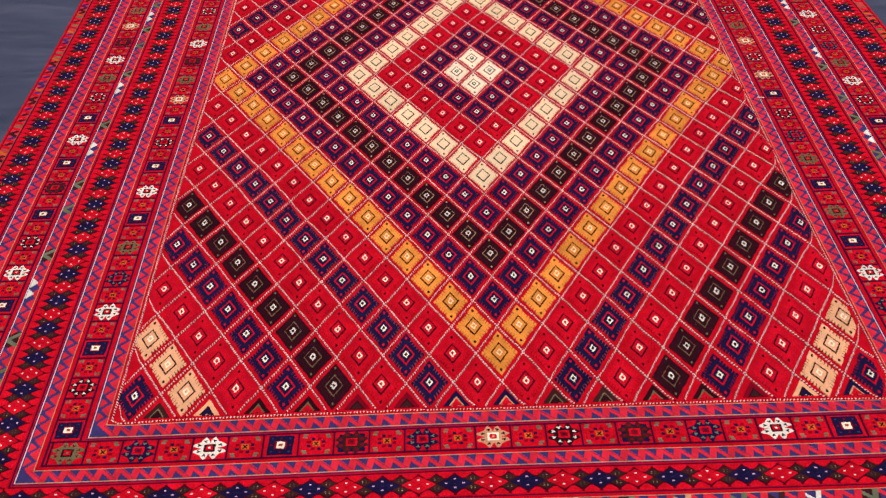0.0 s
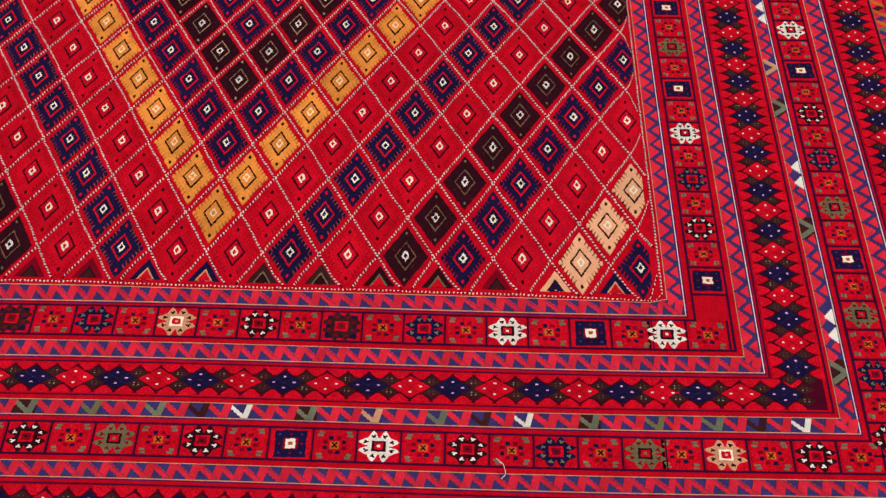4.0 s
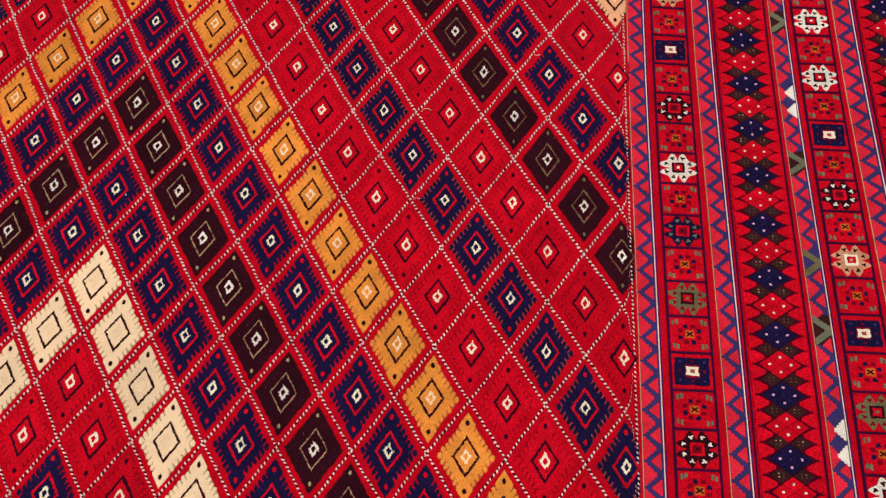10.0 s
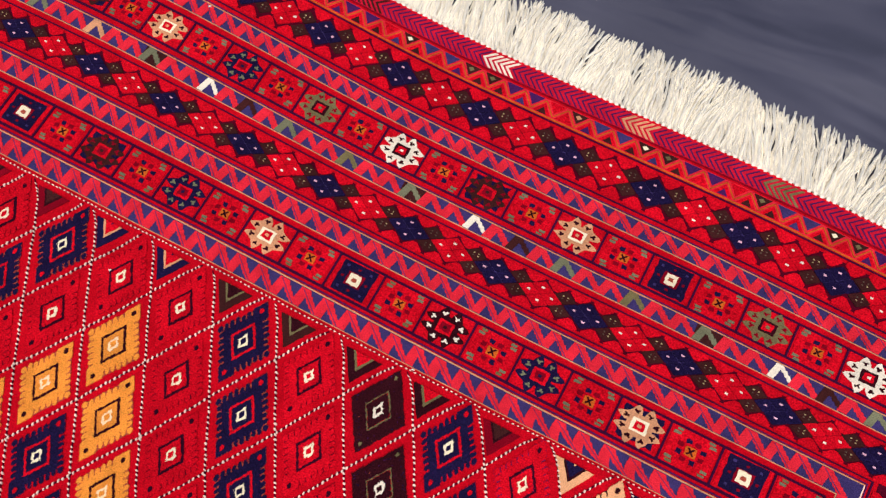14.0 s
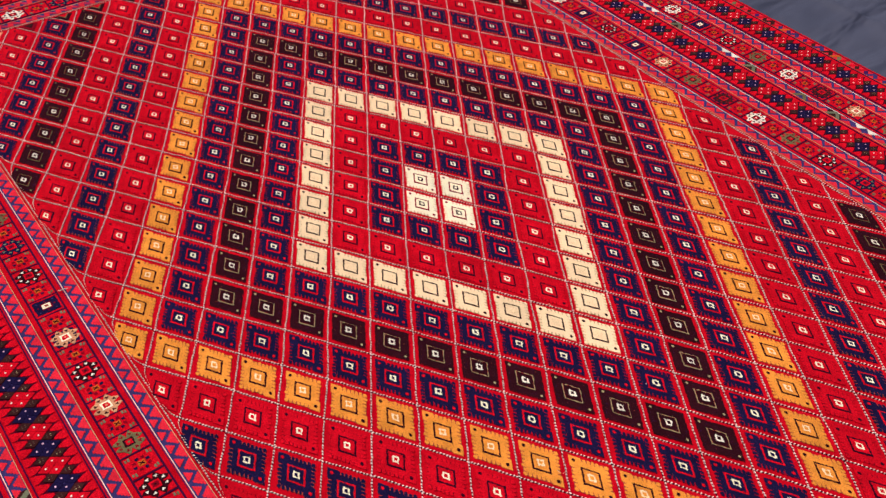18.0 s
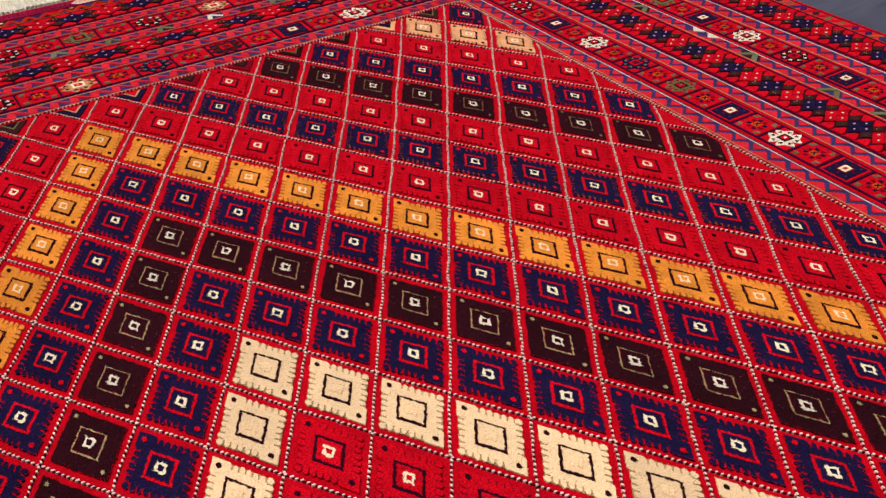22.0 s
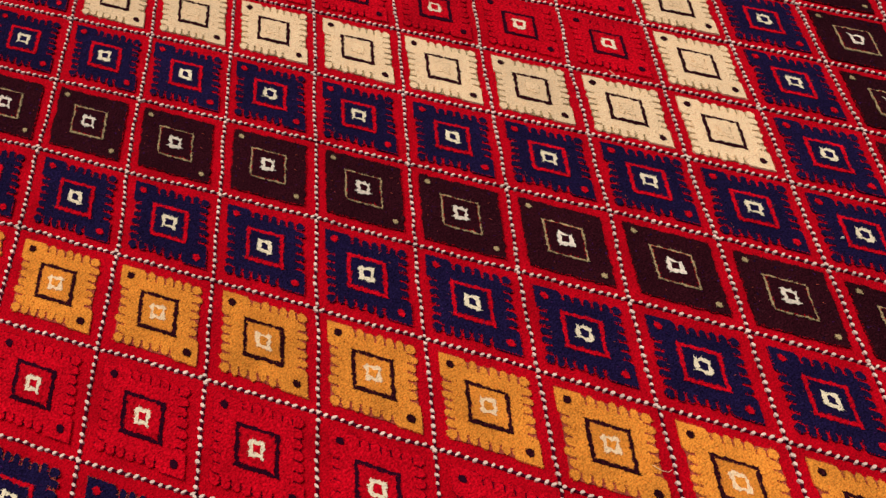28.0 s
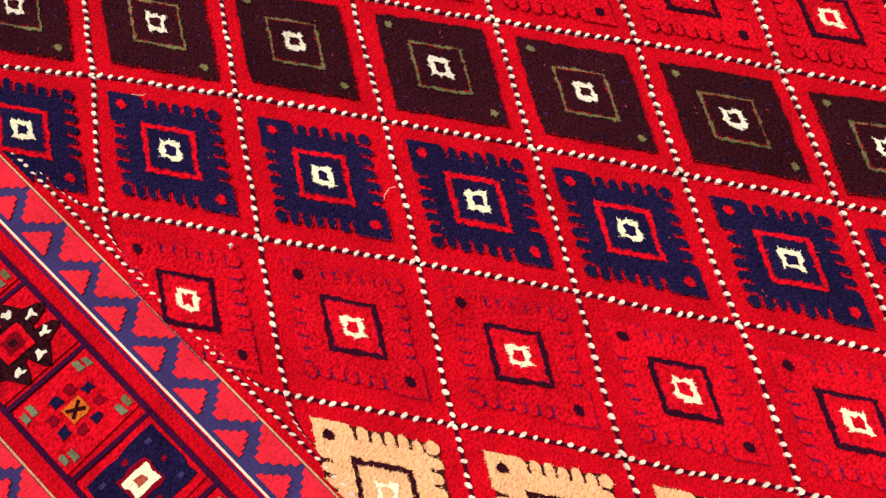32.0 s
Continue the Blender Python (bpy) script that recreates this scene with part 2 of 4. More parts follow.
def drift(x, y):
    """The place on the real rug of a place on the ideal plan: the lattice's drift, and the pulled-in right and slanting upper borders."""
    u, v = max(-1, min(1, x / 0.6)), max(-1, min(1, y / 0.97))
    fade = 1 - ease(0, 1, max((abs(x) - 0.566) / 0.025, (abs(y) - 0.95) / 0.05, 0))
    dx = sum(a * u**i * v**j for i, j, a, _ in DRIFT) * fade * 0.001
    dy = sum(b * u**i * v**j for i, j, _, b in DRIFT) * fade * 0.001
    w = noise.noise_vector((x * 11, y * 9, 0.4)) * 0.0022 + noise.noise_vector((x * 31, y * 25, 5.0)) * 0.0009
    dx, dy = dx + w.x * fade, dy + w.y * fade
    end = ease(0.97, 1.0, y)
    if x > 0:
        dx -= 0.010 * ((1 - end) * ease(0.56, 0.60, x) + end * ease(0.0, 0.62, x)) + max(0, x - 0.59) * (0.062 * ease(0.1, 0.9, y) - 0.012)
    if y > 1.02:
        dy += (0.010 - 0.019 * ease(-0.30, 0.20, x) - 0.008 * ease(0.45, 0.80, x)) * min(1.3, (y - 1.02) / 0.166)
    dy += 0.008 * ease(0.955, 1.02, y)
    if x > 0.60:
        dy -= 0.011 * ease(0.60, 0.64, x) * ease(0.45, 0.75, y) * (1 - ease(0.88, 1.06, y))
    # slow unevenness of the woven edges
    dx += 0.0018 * math.sin(y * 5.1 + 0.7) * (1 - fade)
    dy += 0.0015 * math.sin(x * 6.3 + 1.9) * (1 - fade)
    return x + dx, y + dy


def undrift(x, y):
    """The plan's x of a place on the real rug, at a plan's y."""
    u = x
    for _ in range(6):
        u += x - drift(u, y)[0]
    return u


def undrift_y(x, y):
    v = y
    for _ in range(8):
        v += (y - drift(x, v)[1]) * 0.8
    return v


class Shape:
    """Gathers polygons with their material, then becomes one mesh."""

    def __init__(self):
        self.v, self.f, self.m, self.mats = [], [], [], []

    def slot(self, mat):
        if mat not in self.mats:
            self.mats.append(mat)
        return self.mats.index(mat)

    def slab(self, pts, z0, z1, mat, inset=0.0, warp=False):
        """A polygon (x, y), counter-clockwise, raised from z0 to z1, with its upper edge drawn in by inset of its size."""
        if len(pts) < 3:
            return
        cx, cy = sum(p[0] for p in pts) / len(pts), sum(p[1] for p in pts) / len(pts)
        n, o, s = len(pts), len(self.v), self.slot(mat)
        up = [(x + (cx - x) * inset, y + (cy - y) * inset) for x, y in pts]
        if warp:
            pts, up = [drift(*p) for p in pts], [drift(*p) for p in up]
        self.v += [(x, y, z0) for x, y in pts] + [(x, y, z1) for x, y in up]
        self.f.append(tuple(range(o + n, o + 2 * n)))
        self.f += [(o + i, o + (i + 1) % n, o + n + (i + 1) % n, o + n + i) for i in range(n)]
        self.m += [s] * (n + 1)

    def mesh(self, name):
        me = bpy.data.meshes.new(name)
        me.from_pydata(self.v, [], self.f)
        for mat in self.mats:
            me.materials.append(mat)
        me.polygons.foreach_set("material_index", self.m)
        me.update()
        return me


def part(name, data, parent, label="", at=None):
    ob = new(name, data)
    ob.parent = parent
    if at:
        ob.location = at
    if label:
        ob["label"] = label
    return ob


def sheet_grid(name, xs, ys, height, mat, thick=0.0):
    v = [(x, y, height(x, y)) for y in ys for x in xs]
    nx = len(xs)
    f = [(j * nx + i, j * nx + i + 1, (j + 1) * nx + i + 1, (j + 1) * nx + i) for j in range(len(ys) - 1) for i in range(nx - 1)]
    if thick:
        o = len(v)
        v += [(x, y, z - thick) for x, y, z in v]
        rim = list(range(nx)) + [j * nx + nx - 1 for j in range(1, len(ys))] + [len(ys) * nx - 1 - i for i in range(1, nx)] + [j * nx for j in range(len(ys) - 2, 0, -1)]
        f += [(rim[i], o + rim[i], o + rim[(i + 1) % len(rim)], rim[(i + 1) % len(rim)]) for i in range(len(rim))]
    me = bpy.data.meshes.new(name)
    me.from_pydata(v, [], f)
    me.materials.append(mat)
    me.polygons.foreach_set("use_smooth", [True] * len(f))
    me.update()
    return me


# ---- ground and sheet ----
ground = tagged(new("ground", sheet_grid("ground", [-400, -40, -8, -3, 0, 3, 8, 40, 400], [-400, -40, -8, -3, 0, 3, 8, 40, 400], lambda x, y: -0.006, CONCRETE)),
                "pale rough concrete terrace under a dark sheet", "ground", kind="structure")


def fold(x, y):
    """Creases of the sheet, which die away under the rug."""
    out = max(abs(x) - 1.02, abs(y) - 1.40, 0)
    k = min(1.0, out / 0.12)
    a = noise.noise((x * 2.1 + 0.6 * y, y * 5.0, 3.1))
    r1 = max(0.0, 1 - abs(noise.noise((x * 1.1 + y * 0.7, y * 2.2 - x * 1.3, 7.7))) * 8)
    r2 = max(0.0, 1 - abs(noise.noise((x * 3.4 + 2, y * 2.0 + x * 1.7, 1.2))) * 11)
    r3 = max(0.0, 1 - abs(noise.noise((x * 7.0 - y * 3, y * 6.0 + x * 2.0, 4.2))) * 6)
    press = max(0.0, 1 - abs(x * 0.93 + y * 0.37 - 1.62) / 0.012) + max(0.0, 1 - abs(x + 1.16 + 0.03 * y) / 0.012)
    return 0.001 + k * (0.010 + 0.008 * a + 0.016 * r1 * r1 + 0.010 * r2 * r2 + 0.0025 * r3 + 0.003 * press)


def steps(a, b, n):
    return [a + (b - a) * i / n for i in range(n + 1)]


sheet = tagged(new("ground_sheet", sheet_grid("ground_sheet", steps(-1.295, 1.425, 230), steps(-2.6, 2.9, 400), fold, SHEET, 0.003)),
               "dark slate-blue cotton sheet, creased, spread on the ground", "sheet", kind="structure")

# ---- the rug ----
def body_mesh():
    xs, ys = steps(-0.992, 0.992, 40), steps(-1.318, 1.318, 52)
    v = [(*drift(x, y), TOP) for y in ys for x in xs]
    n, o = len(xs), len(v)
    v += [(x, y, 0.003) for x, y, _ in v]
    f = [(r * n + c, r * n + c + 1, (r + 1) * n + c + 1, (r + 1) * n + c) for r in range(len(ys) - 1) for c in range(n - 1)]
    rim = list(range(n)) + [r * n + n - 1 for r in range(1, len(ys))] + [len(ys) * n - 1 - c for c in range(1, n)] + [r * n for r in range(len(ys) - 2, 0, -1)]
    f += [(rim[c], o + rim[c], o + rim[(c + 1) % len(rim)], rim[(c + 1) % len(rim)]) for c in range(len(rim))]
    me = bpy.data.meshes.new("rug_body")
    me.from_pydata(v, [], f)
    me.materials.append(RED)
    me.update()
    return me


rug = tagged(new("rug", body_mesh()), "red hand-knotted wool rug with stepped diamonds, spread flat", "rug")


def clip(pts, keep):
    """Cuts a polygon to where keep(p) >= 0 (keep is linear)."""
    out = []
    for p, q in zip(pts, pts[1:] + pts[:1]):
        a, b = keep(p), keep(q)
        if a >= 0:
            out.append(p)
        if (a >= 0) != (b >= 0):
            t = a / (a - b)
            out.append((p[0] + (q[0] - p[0]) * t, p[1] + (q[1] - p[1]) * t))
    return out


def to_plan(a, b):
    """Cell axes a, b (each -0.5 to 0.5 along the sloping edges) to metres."""
    return (a - b) * CW / 2, (a + b) * CH / 2


def jag(half, n, amount, r, turn=1):
    """A square outline of the given half size with uneven knots along it."""
    pts = []
    for (x0, y0), (x1, y1) in zip([(-1, -1), (1, -1), (1, 1), (-1, 1)], [(1, -1), (1, 1), (-1, 1), (-1, -1)]):
        for i in range(n):
            t = i / n
            pts.append((half * (x0 + (x1 - x0) * t) + r.uniform(-1, 1) * amount, half * (y0 + (y1 - y0) * t) + r.uniform(-1, 1) * amount))
    return pts[::turn]


def scalloped(r, deep, tip=0.40, gap=0.024, count=5):
    """The outline of a cell's coloured patch: rounded fingers along each side, a plain block at the two dotted corners."""
    def side():
        pts, s = [], -0.292
        for k in range(count):
            wide = 0.440 / count - gap + r.uniform(-0.006, 0.006)
            top = tip + r.uniform(-0.022, 0.006)
            pts += [(s, deep), (s, top - 0.042)] + [(s + wide * (0.5 - 0.5 * math.cos(a)), top - 0.042 + 0.042 * math.sin(a)) for a in (0.5, 1.0, 1.57, 2.14, 2.64)] + [(s + wide, top - 0.042), (s + wide, deep)]
            s += wide + gap
        return pts + [(s, deep), (s + 0.003, tip - 0.03), (s + 0.03, tip)]

    def corner():
        a, b = -0.30 - gap * 0.5, tip - 0.005
        return [(a, deep + 0.004), (a, b - 0.03), (a - 0.03, b), (-b + 0.03, b), (-b, b - 0.03), (-b, -a + 0.03), (-b + 0.03, -a), (-deep - 0.004, -a)]

    ring = [(tip, tip)] + side()[::-1] + corner() + [(-y, -x) for x, y in side()]
    return ring + [(-tip, -tip)] + [(-x, -y) for x, y in side()[::-1]] + [(-x, -y) for x, y in corner()] + [(y, x) for x, y in side()]


def ragged(pts, step, amount, r):
    """Splits an outline (metres) into short pieces and shakes them, as cut pile does."""
    out = []
    for p, q in zip(pts, pts[1:] + pts[:1]):
        n = max(1, int(math.dist(p, q) / step))
        for i in range(n):
            t = i / n
            out.append((p[0] + (q[0] - p[0]) * t + r.uniform(-1, 1) * amount, p[1] + (q[1] - p[1]) * t + r.uniform(-1, 1) * amount))
    return out


def fibres(s, pts, z, mat, r, share, far=0.0010, back=0.0):
    """Loose fibre ends that lie over the rim of a patch."""
    sl = s.slot(mat)
    cx, cy = sum(p[0] for p in pts) / len(pts), sum(p[1] for p in pts) / len(pts)
    for x, y in pts:
        if r.random() > share:
            continue
        a = math.atan2(y - cy, x - cx) + r.uniform(-1.3, 1.3) + back
        l, w, o = far * r.uniform(0.4, 1.0), 0.00022, len(s.v)
        x, y = x - math.cos(a) * l * 0.35, y - math.sin(a) * l * 0.35
        s.v += [(x - math.sin(a) * w, y + math.cos(a) * w, z), (x + math.sin(a) * w, y - math.cos(a) * w, z), (x + math.cos(a) * l, y + math.sin(a) * l, z + r.uniform(-0.0002, 0.0006))]
        s.f.append((o, o + 1, o + 2))
        s.m.append(sl)


def pile(s, half, z, mat, r, count, limit=None):
    """Short leaning tufts of yarn over a cell's patch."""
    sl = s.slot(mat)
    for _ in range(count):
        x, y = to_plan(r.uniform(-half, half), r.uniform(-half, half))
        if limit and limit((x, y)) < 0.001:
            continue
        a, l, w, o = r.gauss(-1.57, 0.9), r.uniform(0.0009, 0.0018), r.uniform(0.00025, 0.00045), len(s.v)
        c, q = math.cos(a), math.sin(a)
        s.v += [(x - q * w, y + c * w, z - 0.0001), (x + q * w, y - c * w, z - 0.0001), (x + c * l, y + q * l, z + r.uniform(0.0002, 0.0009))]
        s.f.append((o, o + 1, o + 2))
        s.m.append(sl)


def cell_mesh(kind, r, limit=None):
    """One diamond of the field. kind: patch, gaps, outline, heart fill, heart, dots."""
    patch, gap, line, fill, heart, eye, dot, fingers = kind
    s = Shape()

    def put(pts, z0, z1, mat, inset=0.0, hair=0.0, shake=0.00026):
        pts = [to_plan(*p) for p in pts]
        if limit:
            pts = clip(pts, limit)
        if len(pts) < 3:
            return
        pts = ragged(pts, 0.0010, shake, r)
        s.slab(pts, TOP + z0, TOP + z1, mat, inset)
        if hair:
            fibres(s, pts, TOP + z1, mat, r, hair, 0.0014)
            fibres(s, pts, TOP + z1 - 0.0002, mat, r, hair, 0.0021)
            if mat is patch:
                fibres(s, pts, TOP + z1 + 0.0001, gap or RED, r, 0.5, 0.0018, math.pi)
            if mat is patch and patch in (NAVY, BLACK):
                fibres(s, pts, TOP + z1 + 0.0001, CRIMSON, r, 0.35, 0.0018, math.pi)
                stray = [(r.uniform(-0.022, 0.022), r.uniform(-0.03, 0.03)) for _ in range(34)]
                stray = [q for q in stray if abs(q[0]) / CW + abs(q[1]) / CH < 0.37]
                fibres(s, stray, TOP + 0.0024, VIOLET, r, 0.7, 0.0022)
                fibres(s, stray, TOP + 0.0024, RUST, r, 0.12, 0.0026)

    if fingers:
        put(jag(0.368 if patch in (NAVY, CRIMSON) else 0.384, 14, 0.006, r), -0.001, 0.0009, gap)
        put(scalloped(r, 0.312, 0.402, 0.013 if patch is CRIMSON else (0.022 if patch is NAVY else 0.020)), -0.001, 0.0016, patch, 0.006, 0.6 if patch in (NAVY, CRIMSON) else 0.3, 0.00016)
        pile(s, 0.36, TOP + 0.0016, patch, r, 700, limit)
    else:
        put(jag(0.396, 14, 0.010, r), -0.001, 0.0014, patch, 0.012, 1.0)
        pile(s, 0.385, TOP + 0.0014, patch, r, 800, limit)
        for k in range(22 if line is OLIVE else 6):
            u, v = r.uniform(-0.36, 0.36), r.choice((-1, 1)) * r.uniform(0.29, 0.385)
            if k % 2:
                u, v = v, u
            put([(u + x * 1.2, v + y) for x, y in jag(0.0075, 1, 0.004, r)], 0.0008, 0.0016, NAVY if k % 4 else VIOLET)
    slim = 0.170 if patch is BLACK else 0.151
    put(jag(0.188, 9, 0.007, r), 0.001, 0.0022, line, 0, 0.8, 0.00034)
    put(jag(slim, 9, 0.007, r), 0.001, 0.0025, fill, 0, 0.9, 0.00034)
    pile(s, slim * 0.95, TOP + 0.0025, fill, r, 110, limit)
    put(jag(0.070, 5, 0.015, r), 0.001, 0.0029, heart, 0, 0.9, 0.00034)
    put(jag(0.036, 3, 0.010, r), 0.001, 0.0032, eye)
    big = 0.026 if patch is BLACK else 0.034
    for q in (1, -1):
        put([(q * 0.305 + big * r.uniform(0.85, 1.2) * math.cos(k * 0.785), q * 0.305 + big * r.uniform(0.85, 1.2) * math.sin(k * 0.785)) for k in range(8)], 0.001, 0.0023, dot, 0, 0.9)
    return s.mesh("cell")


T = (NAVY, RUST, CRIMSON, NAVY, IVORY, NAVY, CRIMSON, True)
N = (NAVY, CRIMSON, CRIMSON, NAVY, IVORY, NAVY, CRIMSON, True)
K = (BLACK, None, BRASS, BLACK, WHITE, BLACK, BRASS, False)
D = (BLACK, None, OLIVE, BLACK, WHITE, BLACK, OLIVE, False)
Q = (CRIMSON, VIOLET, DARK, CRIMSON, IVORY, CRIMSON, DARK, True)
R = (CRIMSON, LINE, DARK, CRIMSON, IVORY, CRIMSON, DARK, True)
G = (GOLD, RUST, BLACK, GOLD, CREAM, GOLD, BLACK, True)
C = (CREAM, BRASS, BLACK, CREAM, CREAM, CREAM, BLACK, True)
W = (IVORY, TAN, DEEP, IVORY, BLACK, IVORY, DEEP, True)
P = (PEACH, BROWN, BLACK, PEACH, IVORY, PEACH, BLACK, True)
RINGS = [W, N, R, C, N, K, N, G, R, T, R, K, N, Q, P, N]
NAMES = {id(T): "navy diamond with rust-brown scallops", id(Q): "red diamond with violet marks", id(N): "navy diamond with a white heart", id(K): "brown-black diamond with a thin gold outline", id(D): "brown-black diamond with an olive outline", id(R): "red diamond with a dark outline", id(G): "gold diamond with a scalloped edge",
         id(C): "cream diamond with a scalloped edge", id(W): "ivory diamond with a red outline", id(P): "peach diamond with a scalloped edge"}
cr = random.Random(3)
CELL = {}
for kind in (N, T, K, D, R, Q, G, C, W, P):
    CELL[id(kind), 0] = [cell_mesh(kind, cr) for _ in range(4)]
    for side in (-1, 1):
        CELL[id(kind), side] = [cell_mesh(kind, cr, lambda p, q=side: (0.0135 if q > 0 else 0.0235) - q * p[0]) for _ in range(2)]

rest = {}
for row in range(-16, 17):
    for n in range(16 if row % 2 == 0 else 15):
        x = n - 7.5 if row % 2 == 0 else n - 7
        ring = round(abs(x) + abs(row) / 2 - 0.5)
        kind = RINGS[min(ring, 15)]
        if ring == 11:
            kind = D
        edge = (x > 7.2) - (x < -7.2)
        me = CELL[id(kind), edge][cr.randrange(len(CELL[id(kind), edge]))]
        px, py = drift(x * CW, row * CH / 2)
        sx, sy = 1 + cr.uniform(-0.02, 0.02), 1 + cr.uniform(-0.02, 0.02)
        if x > -1.4 or (ring in (3, 7) and x > -3):
            ob = part("diamond", me, rug, NAMES[id(kind)], (px, py, 0))
            ob.scale = (1 if edge else sx, sy, 1)
        else:
            rest.setdefault(id(kind), (kind, []))[1].append((me, px, py, 1 if edge else sx, sy))
for kind, items in rest.values():
    s = Shape()
    for me, px, py, sx, sy in items:
        o = len(s.v)
        s.v += [(v.co.x * sx + px, v.co.y * sy + py, v.co.z) for v in me.vertices]
        for p in me.polygons:
            s.f.append(tuple(o + i for i in p.vertices))
            s.m.append(s.slot(me.materials[p.material_index]))
    tagged(part("diamond_rest", s.mesh("diamond_rest"), rug, NAMES[id(kind)] + "s"), kind="stuff")


# half diamonds along the two ends of the field
def wedge_mesh(outer, mid, core, up):
    s = Shape()
    for half, mat, z in ((0.36, outer, 0.0014), (0.25, mid, 0.0018), (0.215, core, 0.0022), (0.11, outer, 0.0025)):
        pts = [to_plan(*p) for p in jag(half, 6, 0.006, cr)]
        pts = clip(pts, lambda p: -0.011 - p[1] * up)
        if len(pts) > 2:
            pts = ragged(pts, 0.0012, 0.00026, cr)
        s.slab(pts, TOP - 0.001, TOP + z, mat, 0.01)
    return s.mesh("wedge")


for up in (1, -1):
    sets = [wedge_mesh(NAVY, TAN, CRIMSON, up), wedge_mesh(BROWN, OLIVE, BLACK, up), wedge_mesh(BLACK, OLIVE, CRIMSON, up), wedge_mesh(DEEP, BLACK, BROWN, up), wedge_mesh(PEACH, BLACK, NAVY, up)]
    for x in range(-7, 8):
        me = sets[4] if abs(x) == 6 else sets[(x * x + x // 2) % 4]
        px, py = drift(x * CW, up * 17 * CH / 2)
        part("half_diamond", me, rug, "", (px, py, 0))


# dotted lines: white knots over a dark cord
def dotted(p, q, pitch=0.0048, wide=0.00140, knot=KNOT, cord=LINE, lift=0.0):
    s = Shape()
    dx, dy = q[0] - p[0], q[1] - p[1]
    far = math.hypot(dx, dy)
    ux, uy = dx / far, dy / far
    n = max(2, int(far / 0.012))
    for i in range(n):
        a, b = far * i / n, far * (i + 1) / n
        s.slab([(p[0] + ux * t - uy * w * 0.5, p[1] + uy * t + ux * w * 0.5) for t, w in ((a, -wide), (b, -wide), (b, wide), (a, wide))], TOP, TOP + 0.0010 + lift, cord, 0.0, True)
    for i in range(int(far / pitch)):
        t = (i + 0.5) * pitch + rng.uniform(-0.0005, 0.0005)
        l, w, sk, o = 0.00128 * rng.uniform(0.8, 1.2), wide * rng.uniform(0.8, 1.15), rng.uniform(0.3, 0.7), rng.uniform(-0.0004, 0.0004)
        ring = [(l * math.cos(k * 0.7854 + 0.3) * rng.uniform(0.85, 1.1), w * math.sin(k * 0.7854 + 0.3) * rng.uniform(0.85, 1.1)) for k in range(8)]
        pts = [(p[0] + ux * (t + a + b * sk) - uy * (b + o), p[1] + uy * (t + a + b * sk) + ux * (b + o)) for a, b in ring]
        s.slab(pts, TOP, TOP + 0.0017 + lift + rng.uniform(0, 0.0004), knot, 0.15, True)
    return s.mesh("dotted_line")


def span(k, slope):
    """Ends of a lattice line y/CH = k + slope * x/CW within the field."""
    ts = []
    for x in (-FX + 0.004, FX - 0.004):
        y = (k + slope * x / CW) * CH
        if abs(y) <= FY - 0.004:
            ts.append((x, y))
    for y in (-FY + 0.004, FY - 0.004):
        x = slope * (y / CH - k) * CW
        if abs(x) < FX - 0.004:
            ts.append((x, y))
    return ts[:2] if len(ts) > 1 and math.dist(ts[0], ts[1]) > 0.03 else None


for slope in (1, -1):
    for k in range(-16, 17):
        ends = span(k, slope)
        if ends:
            part("dotted_line", dotted(*ends), rug, "white and dark dotted lattice line" if slope > 0 else "")
for s in (-1, 1):
    part("field_edge", dotted((s * FX, -FY), (s * FX, FY), 0.0050, 0.0017), rug, "white dotted edge of the field")
    part("field_edge", dotted((-FX, s * FY), (FX, s * FY), 0.0050, 0.0011, KNOT, DEEP), rug, "pale dotted edge of the field")


# ---- borders: bands that run round the field ----
SIDES = ("right", "top", "left", "bottom")


class Band:
    """A border stripe between an inner and an outer rectangle; local coordinates: s along, c from 0 (inner) to 1 (outer)."""

    def __init__(self, x0, x1, y0, y1):
        self.x0, self.x1, self.y0, self.y1 = x0, x1, y0, y1

    def half(self, side, c):
        """Half length of the stripe along a side at depth c (mitred)."""
        return self.y0 + (self.y1 - self.y0) * c if side in ("right", "left") else self.x0 + (self.x1 - self.x0) * c

    def at(self, side, s, c):
        x, y = self.x0 + (self.x1 - self.x0) * c, self.y0 + (self.y1 - self.y0) * c
        return {"right": (x, s), "left": (-x, -s), "top": (-s, y), "bottom": (s, -y)}[side]

    def mid(self, side):
        return self.half(side, 0.5)


def strip(s, band, side, c0, c1, z, mat, base=-0.001):
    """A plain ribbon along one side, between two depths, mitred at the corners."""
    h0, h1 = band.half(side, c0), band.half(side, c1)
    n, o, sl = 40, len(s.v), s.slot(mat)
    for i in range(n + 1):
        t = -1 + 2 * i / n
        p, q = drift(*band.at(side, t * h0, c0)), drift(*band.at(side, t * h1, c1))
        s.v += [(*p, TOP + base), (*p, TOP + z), (*q, TOP + z), (*q, TOP + base)]
    for i in range(n):
        k = o + 4 * i
        s.f += [(k + j, k + j + 1, k + j + 5, k + j + 4) for j in range(3)]
        s.m += [sl] * 3


def tri(s, band, side, pts, z, mat, base=0.0, inset=0.0):
    p = [band.at(side, a, c) for a, c in pts]
    area = sum(p[i][0] * p[(i + 1) % len(p)][1] - p[(i + 1) % len(p)][0] * p[i][1] for i in range(len(p)))
    s.slab(p if area > 0 else p[::-1], TOP + base, TOP + z, mat, inset, True)


